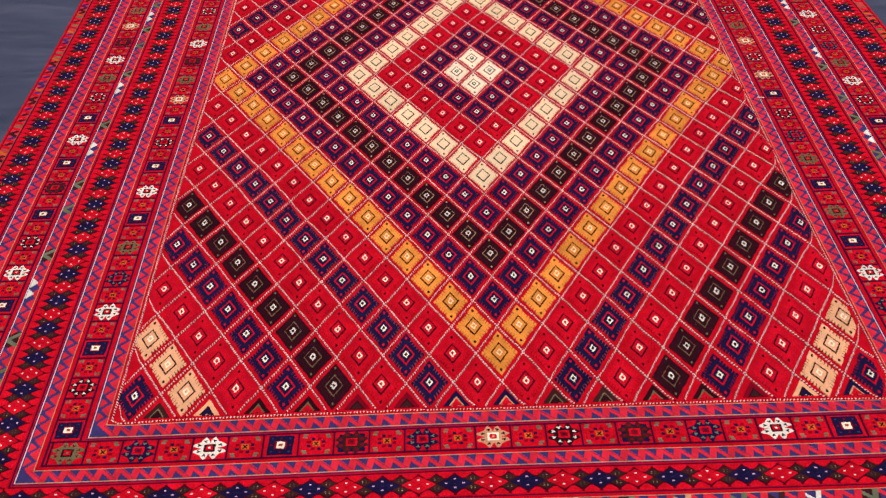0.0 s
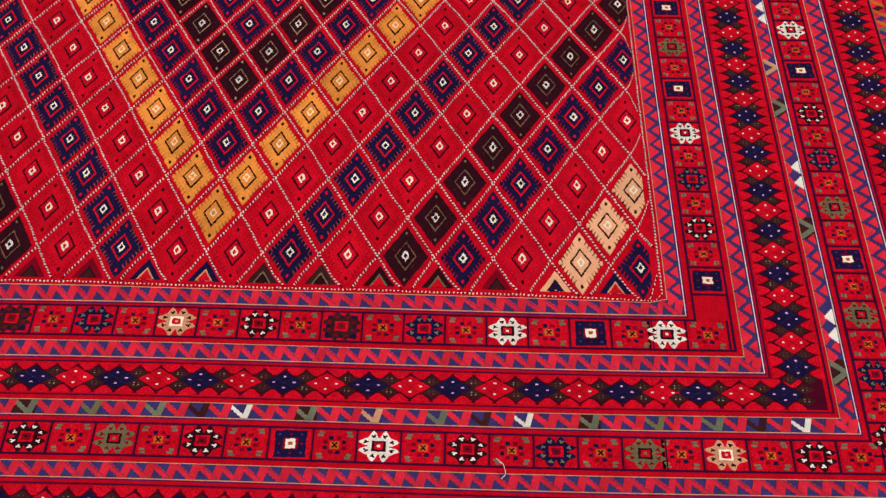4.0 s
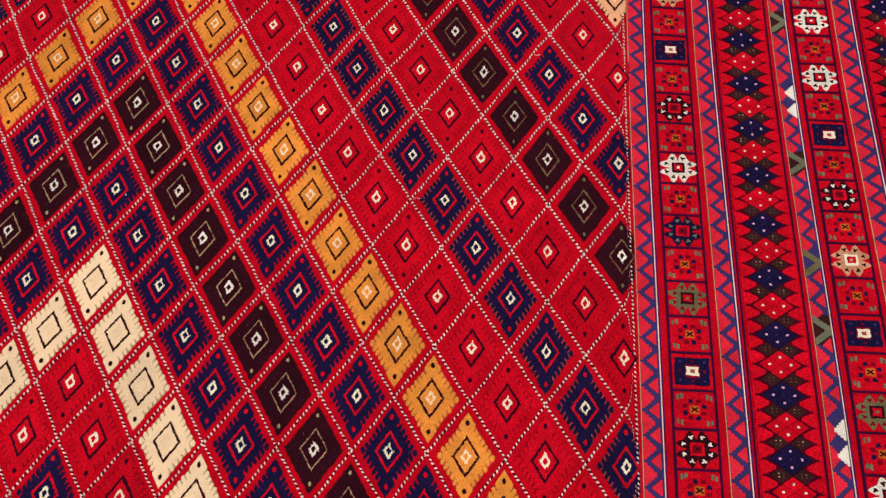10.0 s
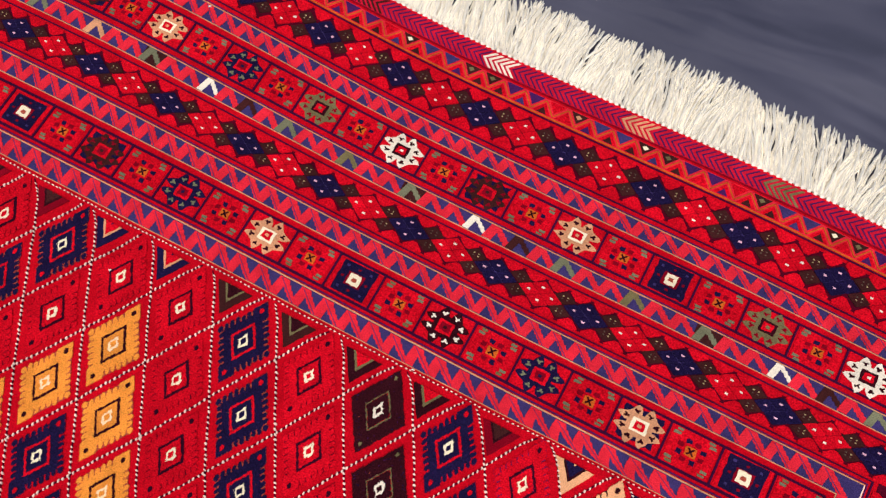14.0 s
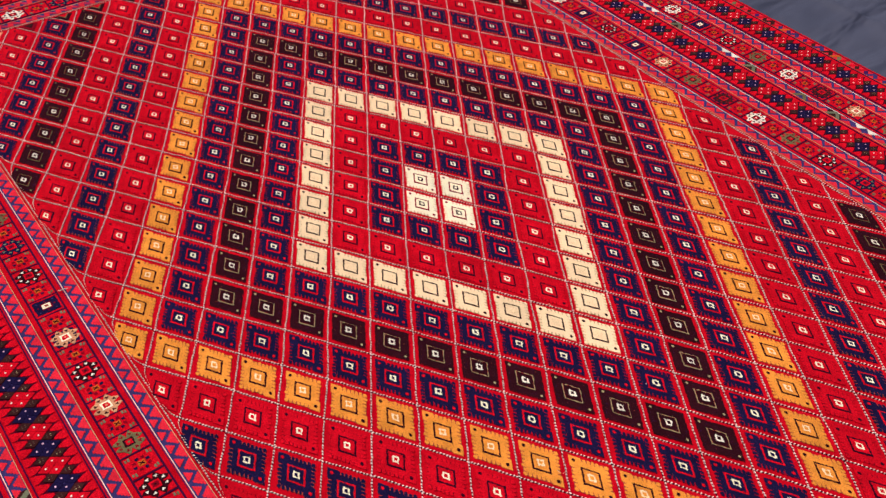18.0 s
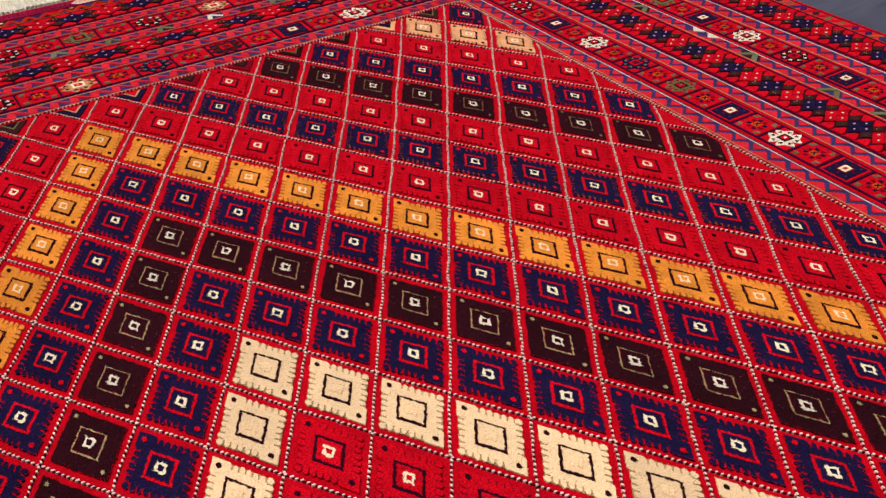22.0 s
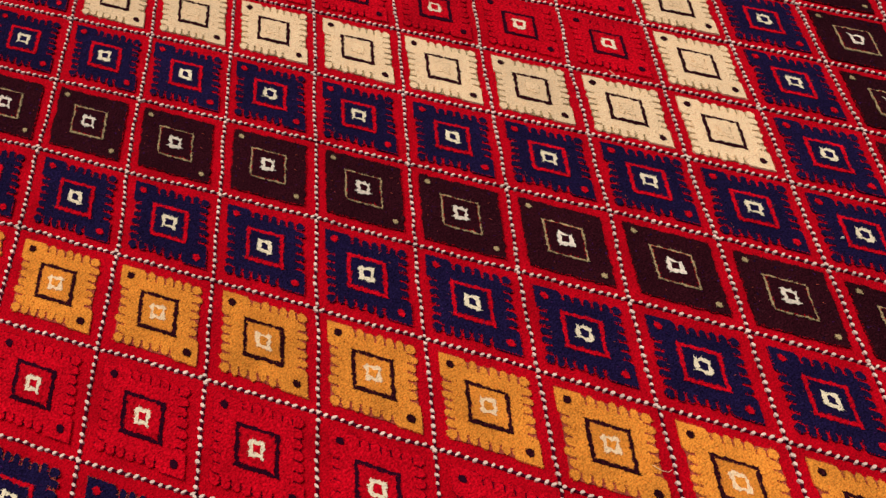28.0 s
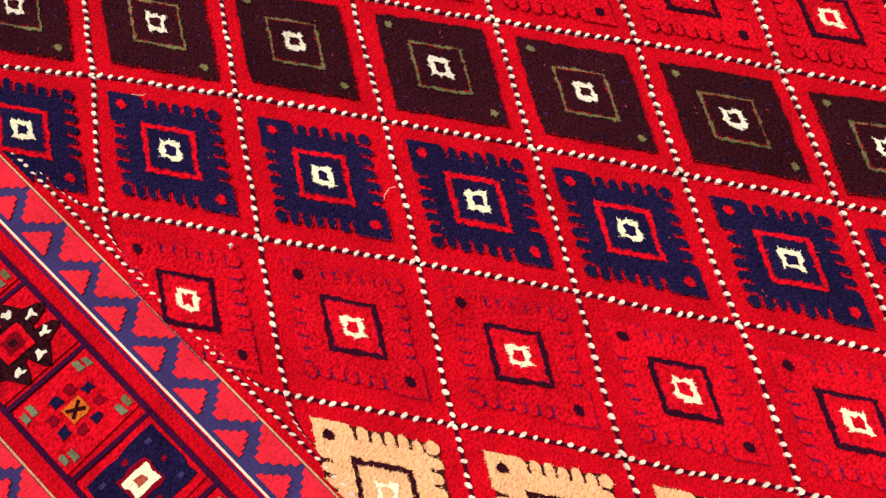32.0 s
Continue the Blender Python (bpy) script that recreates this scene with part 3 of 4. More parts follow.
def stroke(a, dx, wide, up, n=5):
    """A stepped slanting bar across a band: from a at the inner edge (or outer, when up is False), shifted by dx on the way."""
    left, right = [], []
    for i in range(n):
        c0, c1 = i / n, (i + 1) / n
        x = a + dx * (i + 0.5) / n
        for c, k in ((c0, -0.30), (c1, 0.30)):
            d = 0.03 + 0.94 * (c if up else 1 - c)
            left.append((x + k * dx / n, d))
            right.append((x + k * dx / n + wide, d))
    return left + right[::-1]


def tooth(a, wide, low, tip, n=4):
    """A stepped triangle that stands on one edge of a band."""
    pts = []
    for i in range(n):
        d0, d1 = low + (tip - low) * i / n, low + (tip - low) * (i + 1) / n
        pts += [(wide * (0.46 * (i + 0.15) / n), d0), (wide * (0.46 * (i + 0.45) / n), d1)]
    return [(a + x, d) for x, d in pts] + [(a + wide - x * 1.08, d) for x, d in pts[::-1]]


RUN_STARTS = (86, 79, 69, 53, 44, 31, 25, 13, 4)


def zigzag(band, side, pitch, odd=()):
    """Flat-woven zigzag: a stepped pink-red stroke over blue; a thin cord along the outer edge; odd: colours of the short runs that break it."""
    s = Shape()
    strip(s, band, side, 0.0, 1.0, 0.0003, BLUE)
    run = part("zigzag_band", s.mesh("zigzag_band"), rug, "flat-woven zigzag stripe in blue and pink-red" if not odd else "flat-woven zigzag stripe with white and green runs")
    for lo, hi, z, mat in ((-0.05, 0.0, 0.0008, TAN), (1.0, 1.055, 0.0010, KNOT if side in ("right", "left") else TAN), (1.10, 1.16, 0.0008, VIOLET)):
        s = Shape()
        strip(s, band, side, lo, hi, z, mat)
        part("cord", s.mesh("cord"), run)
    s = Shape()
    h = band.mid(side)
    n = int(2 * h / pitch)
    p = 2 * h / n
    rise = 0.82 if side in ("top", "bottom") else 0.50
    tone = PINK
    for i in range(n):
        a = -h + i * p
        k = rng.uniform(-0.03, 0.03) * p
        turn = ((0 if i in RUN_STARTS or i - 1 in RUN_STARTS else 1 + i % 8) if rise < 0.6 else (i - 7) % 13) if odd else 99
        tone, back = {0: (odd[0], BLUE), 3: (odd[1], odd[2]), 4: (PINK, BLUE), 6: (odd[3] if i % 3 else TAN, BLUE), 9: (odd[1], BLUE), 11: (odd[2], BLUE)}.get(turn, (PINK, None)) if odd else (PINK, None)
        if back and back is not BLUE:
            tri(s, band, side, [(a, 0.03), (a, 0.97), (a + p * 1.3, 0.97), (a + p * 1.3, 0.03)], 0.0006, back)
        wide = p * rng.uniform(0.37, 0.43) if tone is PINK else p * (0.27 if tone is WHITE else 0.32)
        if tone is PINK and rise < 0.6:
            tri(s, band, side, tooth(a + k, p * 0.95, 0.02, 0.65), 0.0008, PINK)
            if i < n - 1:
                tri(s, band, side, tooth(a + k + p * 0.66, p * 0.64, 0.89, 0.40), 0.0012, PINK)
        elif tone is WHITE and rise < 0.6:
            tri(s, band, side, tooth(a + k, p * 0.95, 0.02, 0.50), 0.0008, PINK)
            tri(s, band, side, tooth(a + k + p * 0.1, p * 0.86, 0.93, 0.36), 0.0016, WHITE)
        else:
            tri(s, band, side, stroke(a + k, p * rise, wide, True), 0.0010, tone)
            tri(s, band, side, stroke(a + p * rise + k, p * (1 - rise), wide, False), 0.0013, tone)
        if not odd and rise > 0.6:
            tri(s, band, side, [(a + k + wide * 0.7, 0.05), (a + k + wide * 0.7 + p * 0.04, 0.05), (a + k + wide * 0.7 + p * (rise + 0.04), 0.92), (a + k + wide * 0.7 + p * rise, 0.92)], 0.0015, BLUE)
        if side in ("right", "top"):
            part("zigzag_tooth", s.mesh("zigzag_tooth"), run)
            s = Shape()
    if s.v:
        tagged(part("zigzag_teeth", s.mesh("zigzag_teeth"), run), kind="stuff")


def star_mesh(length, width, tone, core, heart, back, r):
    """A square with an eight-pointed flower: tone of the petals, their inner marks, the heart, the ground."""
    s = Shape()

    def put(pts, z, mat, inset=0.0):
        s.slab([(x * length / 2, y * width / 2) for x, y in pts], TOP - 0.0005, TOP + z, mat, inset)

    put([(-0.90, -0.93), (0.90, -0.93), (0.90, 0.93), (-0.90, 0.93)], 0.0008, CRIMSON)
    if back is not CRIMSON:
        put([(x * 1.0, y) for x, y in jag(0.74, 7, 0.07, r)], 0.0012, back)
    petal = [(0.02, 0.28), (0.06, 0.62), (0.16, 0.84), (0.28, 0.93), (0.37, 0.82), (0.46, 0.64), (0.53, 0.50), (0.34, 0.28)]
    mark = [(0.20, 0.48), (0.20, 0.58), (0.13, 0.66), (0.20, 0.70), (0.27, 0.64), (0.35, 0.68), (0.38, 0.60), (0.30, 0.54), (0.28, 0.48)]
    if tone is NAVY and heart is IVORY:
        put([(x * 0.95, y * 1.05) for x, y in jag(0.76, 6, 0.03, r)], 0.0015, NAVY)
        for x, y in ((0.52, 0.0), (-0.52, 0.0), (0.0, 0.56), (0.0, -0.56), (0.5, 0.56), (-0.5, 0.56), (0.5, -0.56), (-0.5, -0.56)):
            put([(x + a, y + b) for a, b in jag(0.055, 2, 0.02, r)], 0.0018, BLUE if x * y else DEEP)
        put(jag(0.34, 4, 0.03, r), 0.0018, DEEP)
        put([(x * 0.9, y * 1.1) for x, y in jag(0.26, 4, 0.03, r)], 0.0022, IVORY)
        put(jag(0.10, 2, 0.03, r), 0.0025, RUST)
        return s.mesh("flower_square")
    for k in range(8):
        for pts, z, mat in ((petal, 0.0016 + 0.00002 * k, tone), (mark, 0.0020, core)):
            if mat:
                pts = [(-x if k % 2 else x, y) for x, y in pts][::1 if k % 2 else -1]
                for _ in range(k // 2):
                    pts = [(-y, x) for x, y in pts]
                put([(x + r.uniform(-0.025, 0.025), y + r.uniform(-0.025, 0.025)) for x, y in pts], z, mat, 0.02)
    put(jag(0.50, 4, 0.04, r), 0.00185, tone)
    put(jag(0.32, 4, 0.02, r), 0.0023, heart)
    put(jag(0.20, 3, 0.03, r), 0.0025, DEEP if heart is CRIMSON else CRIMSON)
    put(jag(0.07, 2, 0.02, r), 0.0027, tone)
    return s.mesh("flower_square")


def small_mesh(length, width, r):
    """A red square with a faint flower: olive corner marks, small dark petals, an orange heart with a dark cross."""
    s = Shape()

    def put(pts, z, mat, inset=0.0):
        s.slab([(x * length / 2, y * width / 2) for x, y in pts], TOP - 0.0005, TOP + z, mat, inset)

    put([(-0.88, -0.92), (0.88, -0.92), (0.88, 0.92), (-0.88, 0.92)], 0.0008, CRIMSON)
    for x in (-1, 1):
        for y in (-1, 1):
            put([(x * 0.68 + a, y * 0.58 + b * 0.5) for a, b in jag(0.13, 2, 0.03, r)], 0.0014, SAGE)
            put([(x * 0.62 + a, y * 0.76 + b * 0.5) for a, b in jag(0.12, 2, 0.03, r)], 0.0014, SAGE if r.random() < 0.7 else OLIVE)
    for k in range(8):
        t = math.pi / 8 + k * math.pi / 4
        put([(0.46 * math.cos(t) + a, 0.46 * math.sin(t) + b) for a, b in jag(0.10, 2, 0.03, r)], 0.0014, DEEP if k % 2 else NAVY)
    put(jag(0.21, 3, 0.02, r), 0.0015, ORANGE)
    for q in (1, -1):
        put([(-0.15, -0.15 * q), (-0.08, -0.17 * q), (0.15, 0.13 * q), (0.08, 0.17 * q)][::q], 0.0018 + q * 0.0001, BLACK)
    return s.mesh("flower_square")


br = random.Random(11)
KINDS = {
    "w": (WHITE, BLACK, BLACK, CRIMSON, "white flower in a square"), "n": (NAVY, CRIMSON, IVORY, CRIMSON, "navy flower in a square"), "k": (BLACK, WHITE, CRIMSON, CRIMSON, "black flower with white marks in a square"),
    "o": (TAN, BLACK, IVORY, CRIMSON, "gold flower in a square"), "g": (OLIVE, DEEP, BLACK, CRIMSON, "olive flower in a square"), "b": (BROWN, DEEP, CRIMSON, NAVY, "dark brown flower in a square"),
    "p": (TAN, BLACK, IVORY, NAVY, "tan flower in a square"), "s": (NAVY, SAGE, CRIMSON, CRIMSON, "navy flower with grey marks in a square")}
# order of the flowers along each side, in the direction of the band
FLOWERS = {
    ("in", "right"): "nkswngngsknpkogkngswknokb", ("in", "top"): "npsknosbnoskn", ("in", "left"): "sgwnkowskgwbgonknwngswnkn", ("in", "bottom"): "gswnbsokbswnw",
    ("out", "right"): "ksgngskonwkgnkwgskwgnokwwgkob"[::1], ("out", "top"): "nwgnobwgsobgswkon", ("out", "left"): "bkwnogkwsngobwgknwnbnkwngkswk", ("out", "bottom"): "kbngwokgknwksgok"}
FLOWERS["out", "right"] = "bokgwwnkongwksgwkngkwnksgngsk"[::-1]
# squares in each row, whether flowers stand at even (0) or odd (1) places, and the row's ends
ROWS = {
    ("in", "right"): (49, 0, -0.999, 1.011), ("in", "left"): (49, 0, -1.011, 1.011), ("in", "top"): (26, 1, -0.6652, 0.6704), ("in", "bottom"): (26, 0, -0.668, 0.668),
    ("out", "right"): (57, 0, -1.180, 1.142), ("out", "left"): (57, 0, -1.185, 1.150), ("out", "top"): (33, 1, -0.8348, 0.8383), ("out", "bottom"): (33, 1, -0.8619, 0.8228)}
# how the squares of the right side creep along it: place in the row, y of the centre
WAYS = {"out": [(-1, -1.2035), (6, -0.9173), (12, -0.672), (18, -0.4215), (24, -0.1765), (30, 0.0566), (34, 0.2108), (40, 0.4666), (46, 0.7064), (50, 0.8768), (56, 1.1349), (57, 1.178)],
        "in": [(-1, -0.9945), (6, -0.7128), (12, -0.462), (18, -0.218), (24, 0.0165), (28, 0.166), (34, 0.411), (40, 0.6536), (44, 0.8249), (48, 0.994), (49, 1.036)]}
SQUARES = {}


def boxes(band, row, side):
    """A row of squares, flowers and plain ones by turns, between dark lines."""
    count, first, lo, hi = ROWS[row, side]
    order = FLOWERS[row, side]
    s = Shape()
    strip(s, band, side, -0.02, 0.04, 0.0012, INK)
    strip(s, band, side, 0.96, 1.02, 0.0012, INK)
    p = (hi - lo) / count
    width = (band.x1 - band.x0) if side in ("right", "left") else (band.y1 - band.y0)
    turn = {"right": 90, "top": 180, "left": -90, "bottom": 0}[side]
    cuts = [lo + i * p for i in range(count + 1)]
    if side == "right":
        turns, ways = zip(*WAYS[row])
        mid = (band.x0 + band.x1) / 2
        cuts = [undrift_y(mid, float(np.interp(i - 0.5, turns, ways))) for i in range(count + 1)]
    if side == "top":
        cuts = [-undrift(-a, (band.y0 + band.y1) / 2) for a in cuts]
    for a in cuts:
        tri(s, band, side, [(a - 0.0011, 0.0), (a - 0.0011, 1.0), (a + 0.0011, 1.0), (a + 0.0011, 0.0)], 0.0014, INK)
    key = (round(p, 3), round(width, 3))
    if key not in SQUARES:
        SQUARES[key] = {k: [star_mesh(p, width, *v[:4], br) for _ in range(2)] for k, v in KINDS.items()}
        SQUARES[key]["small"] = [small_mesh(p, width, br) for _ in range(3)]
    part("square_frame", s.mesh("square_frame"), rug, "dark blue lines round the squares")
    for i in range(count):
        x, y = drift(*band.at(side, (cuts[i] + cuts[i + 1]) / 2, 0.5))
        if i % 2 == first:
            k = order[(i // 2) % len(order)]
            me, label = br.choice(SQUARES[key][k]), KINDS[k][4]
        else:
            me, label = br.choice(SQUARES[key]["small"]), "red square with a small faint flower"
        ob = part("flower_square", me, rug, label, (x, y, 0.00025 if side in ("right", "left") else 0))
        ob.rotation_euler = (0, 0, radians(turn + br.uniform(-1.5, 1.5)))


def lozenges(band, side, p, anchor):
    """Red lozenges and navy crosses by turns on a dark band with red teeth; a red one stands at anchor."""
    s = Shape()
    strip(s, band, side, 0.05, 0.95, 0.0006, LINE)
    ground = part("lozenge_ground", s.mesh("lozenge_ground"), rug, "dark band under lozenges and crosses")
    for lo in (-0.06, 1.03):
        s = Shape()
        strip(s, band, side, lo, lo + 0.03, 0.0012, INK)
        part("cord", s.mesh("cord"), ground)
    s = Shape()
    h = band.half(side, 1.0 if side in ("top", "bottom") else 0.0)
    first = math.ceil((-h + p * 0.16 - anchor) / (p / 2))
    last = math.floor((h - p * 0.16 - anchor) / (p / 2))
    width = (band.x1 - band.x0) if side in ("right", "left") else (band.y1 - band.y0)
    for i in range(first, last + 1):
        for q in (-1, 1):
            a = anchor + i * p / 2 + q * p / 8
            for lo, hi, dp in ((0.0, 0.09, 0.255), (1.0, 0.91, 0.745)):
                tri(s, band, side, [(a - p * 0.098, lo), (a - p * 0.106, hi), (a - p * 0.024, dp), (a + p * 0.024, dp), (a + p * 0.106, hi), (a + p * 0.098, lo)], 0.0013, CRIMSON)
    tagged(part("red_teeth", s.mesh("red_teeth"), ground, "small red teeth along both edges"), kind="stuff")
    key = ("loz", round(p, 4), round(width, 3))
    if key not in SQUARES:
        SQUARES[key] = [[lozenge_mesh(p, width, k) for _ in range(2)] for k in (0, 1)]
    turn = {"right": 90, "top": 180, "left": -90, "bottom": 0}[side]
    for i in range(first, last + 1):
        x, y = drift(*band.at(side, anchor + i * p / 2, 0.5))
        ob = part("lozenge", br.choice(SQUARES[key][i % 2]), rug, ("red lozenge with four white dots", "navy cross with brown squares")[i % 2], (x, y, 0))
        ob.rotation_euler = (0, 0, radians(turn))


def lozenge_mesh(p, width, navy):
    s = Shape()

    def put(pts, z, mat):
        s.slab([(x * p / 2, y * width / 2) for x, y in pts], TOP - 0.0005, TOP + z, mat, 0.02)

    def sq(cx, cy, a, b):
        """A small stepped diamond."""
        ring = [(-1, -0.06), (-0.70, -0.38), (-0.36, -0.70), (-0.08, -1), (0.08, -1), (0.36, -0.70), (0.70, -0.38), (1, -0.06), (1, 0.06), (0.70, 0.38), (0.36, 0.70), (0.08, 1), (-0.08, 1), (-0.36, 0.70), (-0.70, 0.38), (-1, 0.06)]
        return [(cx + x * a, cy + y * b) for x, y in ring]

    tone = NAVY if navy else CRIMSON
    put(sq(0, 0, 0.42, 0.62), 0.0012, BLUE if navy else DEEP)
    for k, (x, y) in enumerate(((0.245, 0), (-0.245, 0), (0, 0.355), (0, -0.355))):
        put(sq(x, y, 0.222, 0.330), 0.0018 + 0.0001 * k, tone)
        put([(x + a * 0.8, y + b) for a, b in jag(0.040, 2, 0.014, br)], 0.0027, WHITE if not navy else ROSE)
    if navy:
        for k, (x, y) in enumerate(((0.5, 0.36), (-0.5, 0.36), (0.5, -0.36), (-0.5, -0.36))):
            put(sq(x, y, 0.222, 0.325), 0.0022 + 0.0001 * k, BROWN)
            for u, v in ((-0.05, -0.07), (0.05, 0.07), (0.05, -0.07), (-0.05, 0.07)):
                put([(x + u + a, y + v + b * 1.6) for a, b in jag(0.016, 1, 0.005, br)], 0.0028, BRASS if br.random() < 0.35 else TAUPE)
    return s.mesh("lozenge")


B1 = Band(0.598, 0.618, 0.982, 1.004)
B2 = Band(0.629, 0.674, 1.011, 1.053)
B3 = Band(0.683, 0.703, 1.061, 1.081)
B4 = Band(0.712, 0.774, 1.090, 1.130)
B5 = Band(0.783, 0.802, 1.139, 1.157)
B6 = Band(0.812, 0.858, 1.166, 1.206)
B7 = Band(0.866, 0.889, 1.214, 1.232)
B8 = Band(0.899, 0.963, 1.242, 1.290)
RUNS = (WHITE, SAGE, BROWN, OLIVE)
for side in SIDES:
    long = side in ("right", "left")
    for band, odd in ((B1, ()), (B3, ()), (B5, RUNS), (B7, ())):
        zigzag(band, side, 0.0258 if long else 0.0255, odd)
    boxes(B2, "in", side)
    boxes(B6, "out", side)
    lozenges(B4, side, 0.0658 if long else 0.1008, {"right": 0.736, "top": -0.655, "left": 0.02, "bottom": 0.067}[side])
    lozenges(B8, side, 0.0656 if long else 0.1008, {"right": 0.663, "top": -0.759, "left": 0.0, "bottom": 0.067}[side])


# side edges: a narrow flat stripe of coloured bars and an overcast red cord
def selvedge(side):
    s = Shape()
    band = Band(0.969, 0.988, 1.300, 1.300)
    strip(s, band, side, 0, 1, 0.0004, PINK)
    strip(s, band, side, -0.08, 0.0, 0.0010, RUST)
    strip(s, band, side, 1.0, 1.10, 0.0012, DEEP)
    for i in range(116):
        a, p = -1.29 + i * 0.0223, 0.0223
        tone = rng.choice((BROWN, OLIVE, BROWN, RUST, BLUE, VIOLET))
        tri(s, band, side, stroke(a, p * 0.5, p * 0.45, True), 0.0008, tone)
        tri(s, band, side, stroke(a + p * 0.5, p * 0.5, p * 0.35, False), 0.0010, rng.choice((CRIMSON, CRIMSON, tone, ORANGE)))
    for i in range(220):
        a = -1.30 + i * 0.01182
        tri(s, Band(0.990, 0.995, 1.3, 1.3), side, [(a, 0), (a, 1.0 + rng.uniform(-0.15, 0.15)), (a + 0.0112, 1.0 + rng.uniform(-0.15, 0.15)), (a + 0.0112, 0)], 0.0006, CRIMSON, -0.005, 0.08)
    return s.mesh("selvedge")


for side in ("right", "left"):
    tagged(part("selvedge", selvedge(side), rug, "narrow edge stripe with an overcast red cord"), kind="stuff")


# the two ends: a flat zigzag, a herringbone stripe and the fringe
def end_zigzag(side):
    s = Shape()
    band = Band(0.985, 0.985, 1.296, 1.315)
    strip(s, band, side, 0, 1, 0.0004, PINK)
    strip(s, band, side, -0.10, -0.03, 0.0010, ORANGE)
    tones = (BLUE, BROWN, BROWN, VIOLET, CRIMSON, BROWN)
    for i in range(75):
        a, p = -0.98 + i * 0.0261, 0.0261
        t1, t2 = tones[(i * 5 + i // 4) % 6], tones[(i * 7 + 2) % 6]
        tri(s, band, side, [(a + p * 0.1, 0.05), (a + p * 0.5, 0.72), (a + p * 0.9, 0.05)], 0.0008, CRIMSON)
        tri(s, band, side, [(a + p * 0.28, 0.05), (a + p * 0.5, 0.45), (a + p * 0.72, 0.05)], 0.0011, t2)
        tri(s, band, side, [(a + p * 0.62, 0.95), (a + p, 0.30), (a + p * 1.38, 0.95)], 0.0010, t1)
        if t1 is BROWN:
            tri(s, band, side, [(a + p * 0.86, 0.72), (a + p, 0.56), (a + p * 1.14, 0.72), (a + p, 0.84)], 0.0013, rng.choice((IVORY, OLIVE, TAN)))
        for q in (0, 1):
            x0, x1 = (a, a + p * 0.5) if q == 0 else (a + p, a + p * 0.5)
            tri(s, band, side, [(x0 - 0.0007, 0.08), (x1 - 0.0007, 0.86), (x1 + 0.0007, 0.86), (x0 + 0.0007, 0.08)], 0.0014, ORANGE)
    return s.mesh("end_zigzag")


def herringbone(side):
    s = Shape()
    band = Band(0.985, 0.985, 1.318, 1.341)
    strip(s, band, side, 0, 1, 0.0003, MAGENTA)
    strip(s, band, side, -0.04, 0.04, 0.0008, DEEP)
    strip(s, band, side, 0.96, 1.05, 0.0008, CRIMSON)
    for i in range(280):
        a = -0.98 + i * 0.007
        x = (-a if side == "top" else a) - 0.037
        group = round(x / 0.1655)
        odd = abs(x - group * 0.1655) < 0.018
        tone = (BROWN, WHITE, TAN, OLIVE, WHITE, TAN, TAN, WHITE)[group % 8] if odd else VIOLET
        thin = 0.0036 if odd else 0.0021
        for c0, c1, d in ((0.08, 0.5, 1), (0.5, 0.92, -1)):
            x0, x1 = (a, a + 0.011) if d > 0 else (a + 0.011, a)
            tri(s, band, side, [(x0, c0), (x1, c1), (x1 + thin, c1), (x0 + thin, c0)], 0.0009, tone)
    return s.mesh("herringbone")


def tassel_mesh(r):
    """A knotted tuft of cotton strands, lying along +y."""
    s = Shape()
    s.slab([(-0.0024, -0.001), (0.0024, -0.001), (0.0026, 0.004), (0.0012, 0.007), (-0.0012, 0.007), (-0.0026, 0.004)], 0.004, 0.0088, COTTON, 0.3)
    sl = s.slot(COTTON)
    lean, sway, beat = r.uniform(-0.05, 0.05), r.uniform(0.08, 0.26), r.uniform(0, 6)
    for k in range(12):
        x, y, z = (k - 5.5) * 0.0007 + r.uniform(-0.0009, 0.0009), 0.003, 0.0045 + r.uniform(0, 0.006)
        length = r.uniform(0.064, 0.083)
        own, w, o, n = r.uniform(-0.08, 0.08), r.uniform(0.0010, 0.0014), len(s.v), 12
        for i in range(n + 1):
            t = i / n
            f = w * (0.55 if i == n else 1.0 + 0.12 * math.sin(t * 40 + k))
            lift = 0.0010 * math.sin(t * 9 + k) + 0.003 * math.sin(t * 3.1) * (1 if k % 3 else 2)
            zz = max(0.0024, z * (1 - t) + 0.003 * t + lift)
            s.v += [(x - f, y, zz), (x + f, y, zz), (x, y, zz + f * 1.7)]
            way = lean + own + (0.5 + t) * sway * math.sin(beat + t * 8 + k * 0.16) + r.uniform(-0.16, 0.16)
            x, y = x + math.sin(way) * length / n, y + math.cos(way) * length / n
        for i in range(n):
            a = o + 3 * i
            s.f += [(a, a + 1, a + 4, a + 3), (a + 1, a + 2, a + 5, a + 4), (a + 2, a, a + 3, a + 5)]
            s.m += [sl] * 3
        s.f.append((o + 3 * n, o + 3 * n + 1, o + 3 * n + 2))
        s.m.append(sl)
    return s.mesh("tassel")


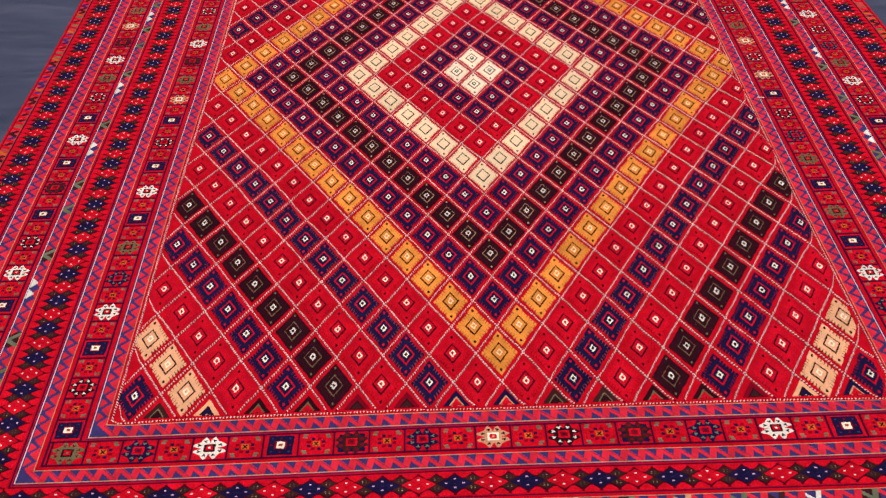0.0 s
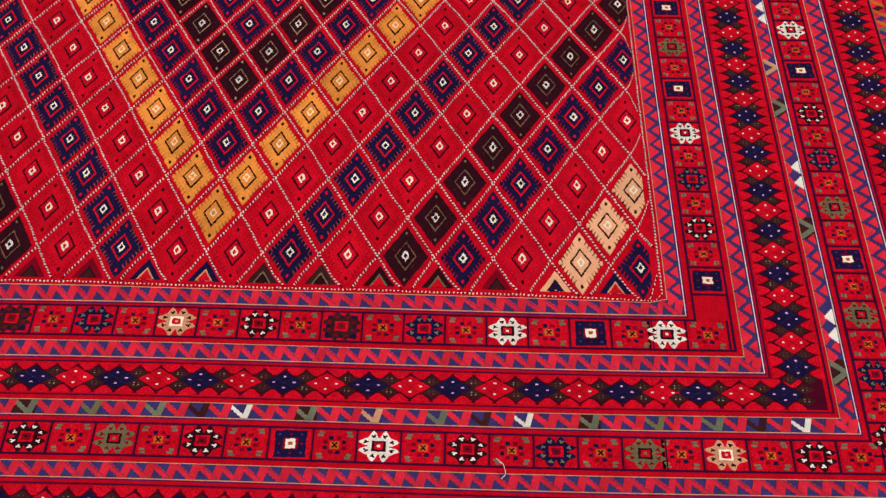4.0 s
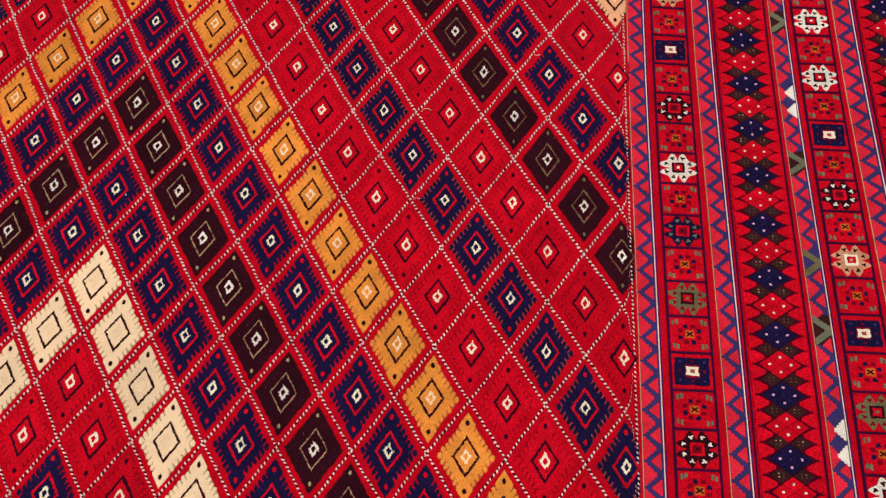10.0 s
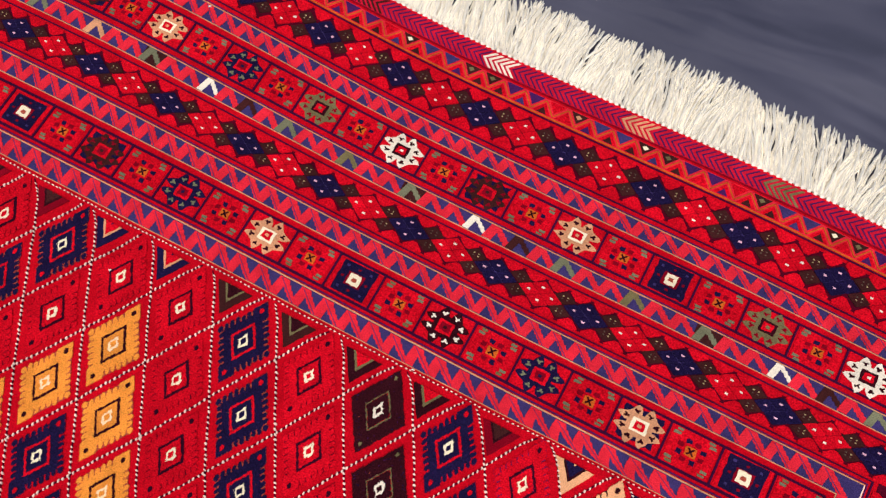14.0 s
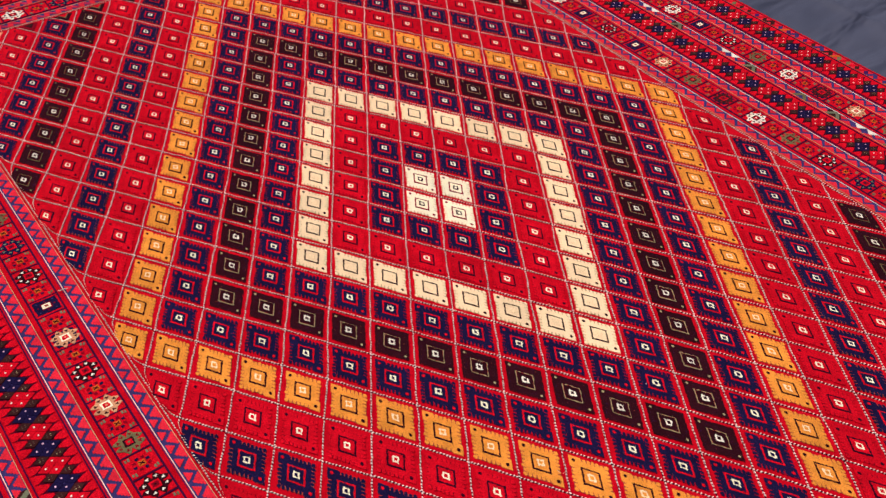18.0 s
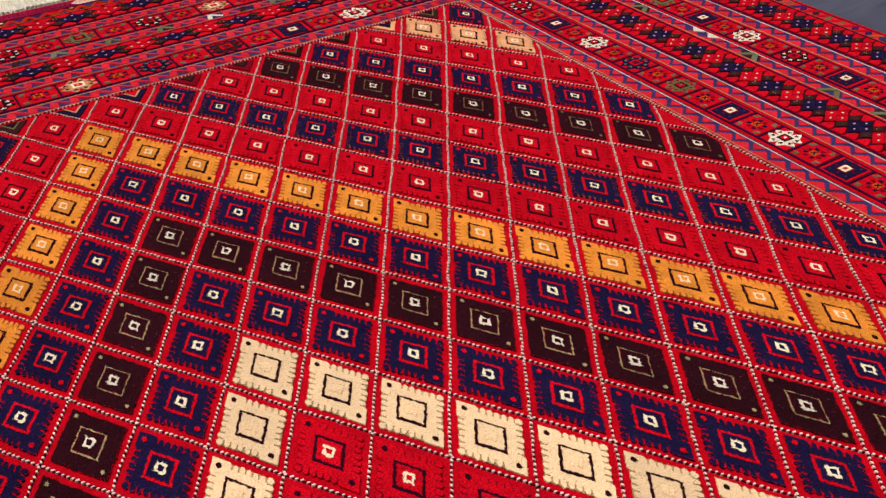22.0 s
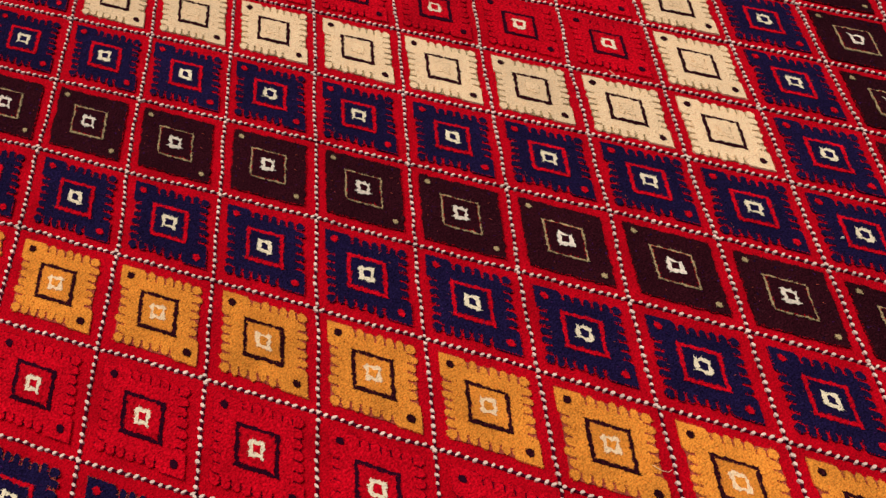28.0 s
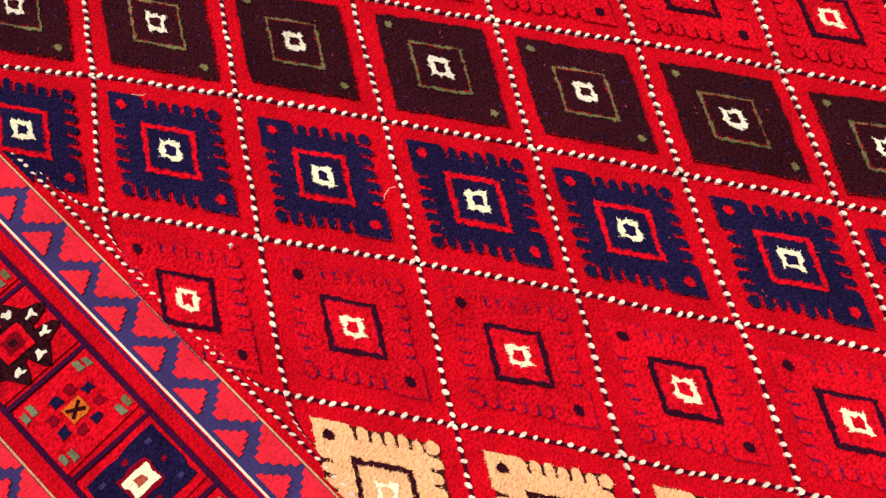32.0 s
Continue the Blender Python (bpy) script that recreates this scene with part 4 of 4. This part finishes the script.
TUFTS = [tassel_mesh(br) for _ in range(14)]
for side, sgn in (("top", 1), ("bottom", -1)):
    tagged(part("end_zigzag", end_zigzag(side), rug, "flat-woven end zigzag in orange, brown and blue"), kind="stuff")
    tagged(part("herringbone", herringbone(side), rug, "magenta herringbone end stripe with white and brown runs"), kind="stuff")
    joined = Shape()
    for i in range(290):
        x = -0.985 + i * 1.97 / 289
        me = br.choice(TUFTS)
        mirror = br.choice((-1, 1))
        if sgn > 0:
            ob = part("tassel", me, rug, "knotted white cotton tassel", (*drift(x, 1.341), 0))
            ob.scale = (mirror, br.uniform(0.95, 1.04) + 0.08 * noise.noise((x * 14, 0.3, 0.0)), 1)
            ob.rotation_euler = (0, 0, 0.55 * noise.noise((x * 9, 2.2, 0.0)) + 0.25 * noise.noise((x * 45, 7.2, 0.0)))
        else:
            o = len(joined.v)
            joined.v += [(v.co.x + x, -v.co.y - 1.341, v.co.z) for v in me.vertices]
            for p in me.polygons:
                joined.f.append(tuple(o + j for j in reversed(p.vertices)))
                joined.m.append(joined.slot(COTTON))
    if sgn < 0:
        tagged(part("fringe", joined.mesh("fringe"), rug, "white cotton fringe"), kind="stuff")


# ---- loose threads and lint that lie on the rug ----
def thread_mesh(length, curl, wide, r, mat):
    """A thin three-sided yarn that lies in soft curves."""
    s = Shape()
    sl, way, x, y, n = s.slot(mat), 0.0, 0.0, 0.0, 14
    for i in range(n + 1):
        f = wide * (0.6 if i in (0, n) else 1.0)
        dx, dy = -math.sin(way) * f, math.cos(way) * f
        z = 0.0004 + 0.0012 * abs(math.sin(i * 0.9))
        s.v += [(x - dx, y - dy, z), (x + dx, y + dy, z), (x, y, z + f * 1.6)]
        way += curl * length / n + r.uniform(-0.35, 0.35)
        x, y = x + math.cos(way) * length / n, y + math.sin(way) * length / n
    for i in range(n):
        a = 3 * i
        s.f += [(a, a + 3, a + 4, a + 1), (a + 1, a + 4, a + 5, a + 2), (a + 2, a + 5, a + 3, a)]
        s.m += [sl] * 3
    return s.mesh("thread")


def lint_mesh(size, r):
    """A flake of white fluff: a few short crossing yarns."""
    s = Shape()
    for k in range(7):
        a, l, w = r.uniform(0, 6.3), size * r.uniform(0.5, 1.0), size * 0.16
        c, q, ox, oy = math.cos(a), math.sin(a), r.uniform(-0.3, 0.3) * size, r.uniform(-0.3, 0.3) * size
        s.slab([(ox + c * x - q * y, oy + q * x + c * y) for x, y in ((-l, -w), (l, -w * 0.6), (l, w * 0.6), (-l, w))], 0.0002 + 0.0002 * k, 0.0009 + 0.0002 * k, COTTON, 0.1)
    return s.mesh("lint")


tr = random.Random(5)
for x, y, turn, length, curl, wide in ((0.3765, -1.2198, 20, 0.030, 30, 0.0006), (0.612, -0.155, 5, 0.016, 20, 0.0008), (0.3542, 0.6363, 100, 0.016, 60, 0.00025), (0.35, 0.52, 200, 0.010, 90, 0.0002),
                                       (0.02, 0.31, 60, 0.010, 120, 0.0002), (0.47, 0.72, 310, 0.009, 150, 0.0002), (0.21, 0.55, 15, 0.012, -80, 0.0002), (0.52, 0.60, 120, 0.008, 60, 0.0002)):
    me = thread_mesh(length, curl, wide, tr, WHITE if wide > 0.0004 else IVORY)
    ob = tagged(new("loose_thread", me), "short white cotton thread lying on the rug" if wide > 0.0004 else "fine curled pale fibre lying on the rug", "thread", group="loose threads on the rug")
    ob.matrix_basis = pose(*drift(x, y), TOP + 0.0024, 0, 0, turn)
for x, y, size in ((0.1085, -0.002, 0.0022), (-0.3300, 1.0635, 0.0042), (-0.1248, 1.244, 0.0020), (0.1403, 0.4643, 0.0012), (0.0106, 0.5038, 0.0012), (0.5421, 0.6893, 0.0012), (0.2728, 0.9870, 0.0018), (-0.0464, 0.9356, 0.0014)):
    ob = tagged(new("lint", lint_mesh(size, tr)), "small flake of white lint lying on the rug", "lint", group="lint on the rug")
    ob.matrix_basis = pose(x, y, TOP + 0.0022, 0, 0, tr.uniform(0, 360))
for x, y, size in ((0.34, 1.52, 0.0012), (0.61, 1.49, 0.0009), (0.18, 1.60, 0.0010), (0.86, 1.47, 0.0012), (-0.05, 1.55, 0.0010), (1.16, 0.42, 0.0012), (1.10, -0.35, 0.0010)):
    ob = tagged(new("lint", lint_mesh(size, tr)), "tiny white lint on the dark creased sheet", "lint", group="lint on the sheet")
    ob.matrix_basis = pose(x, y, fold(x, y) + 0.0002, 0, 0, tr.uniform(0, 360))
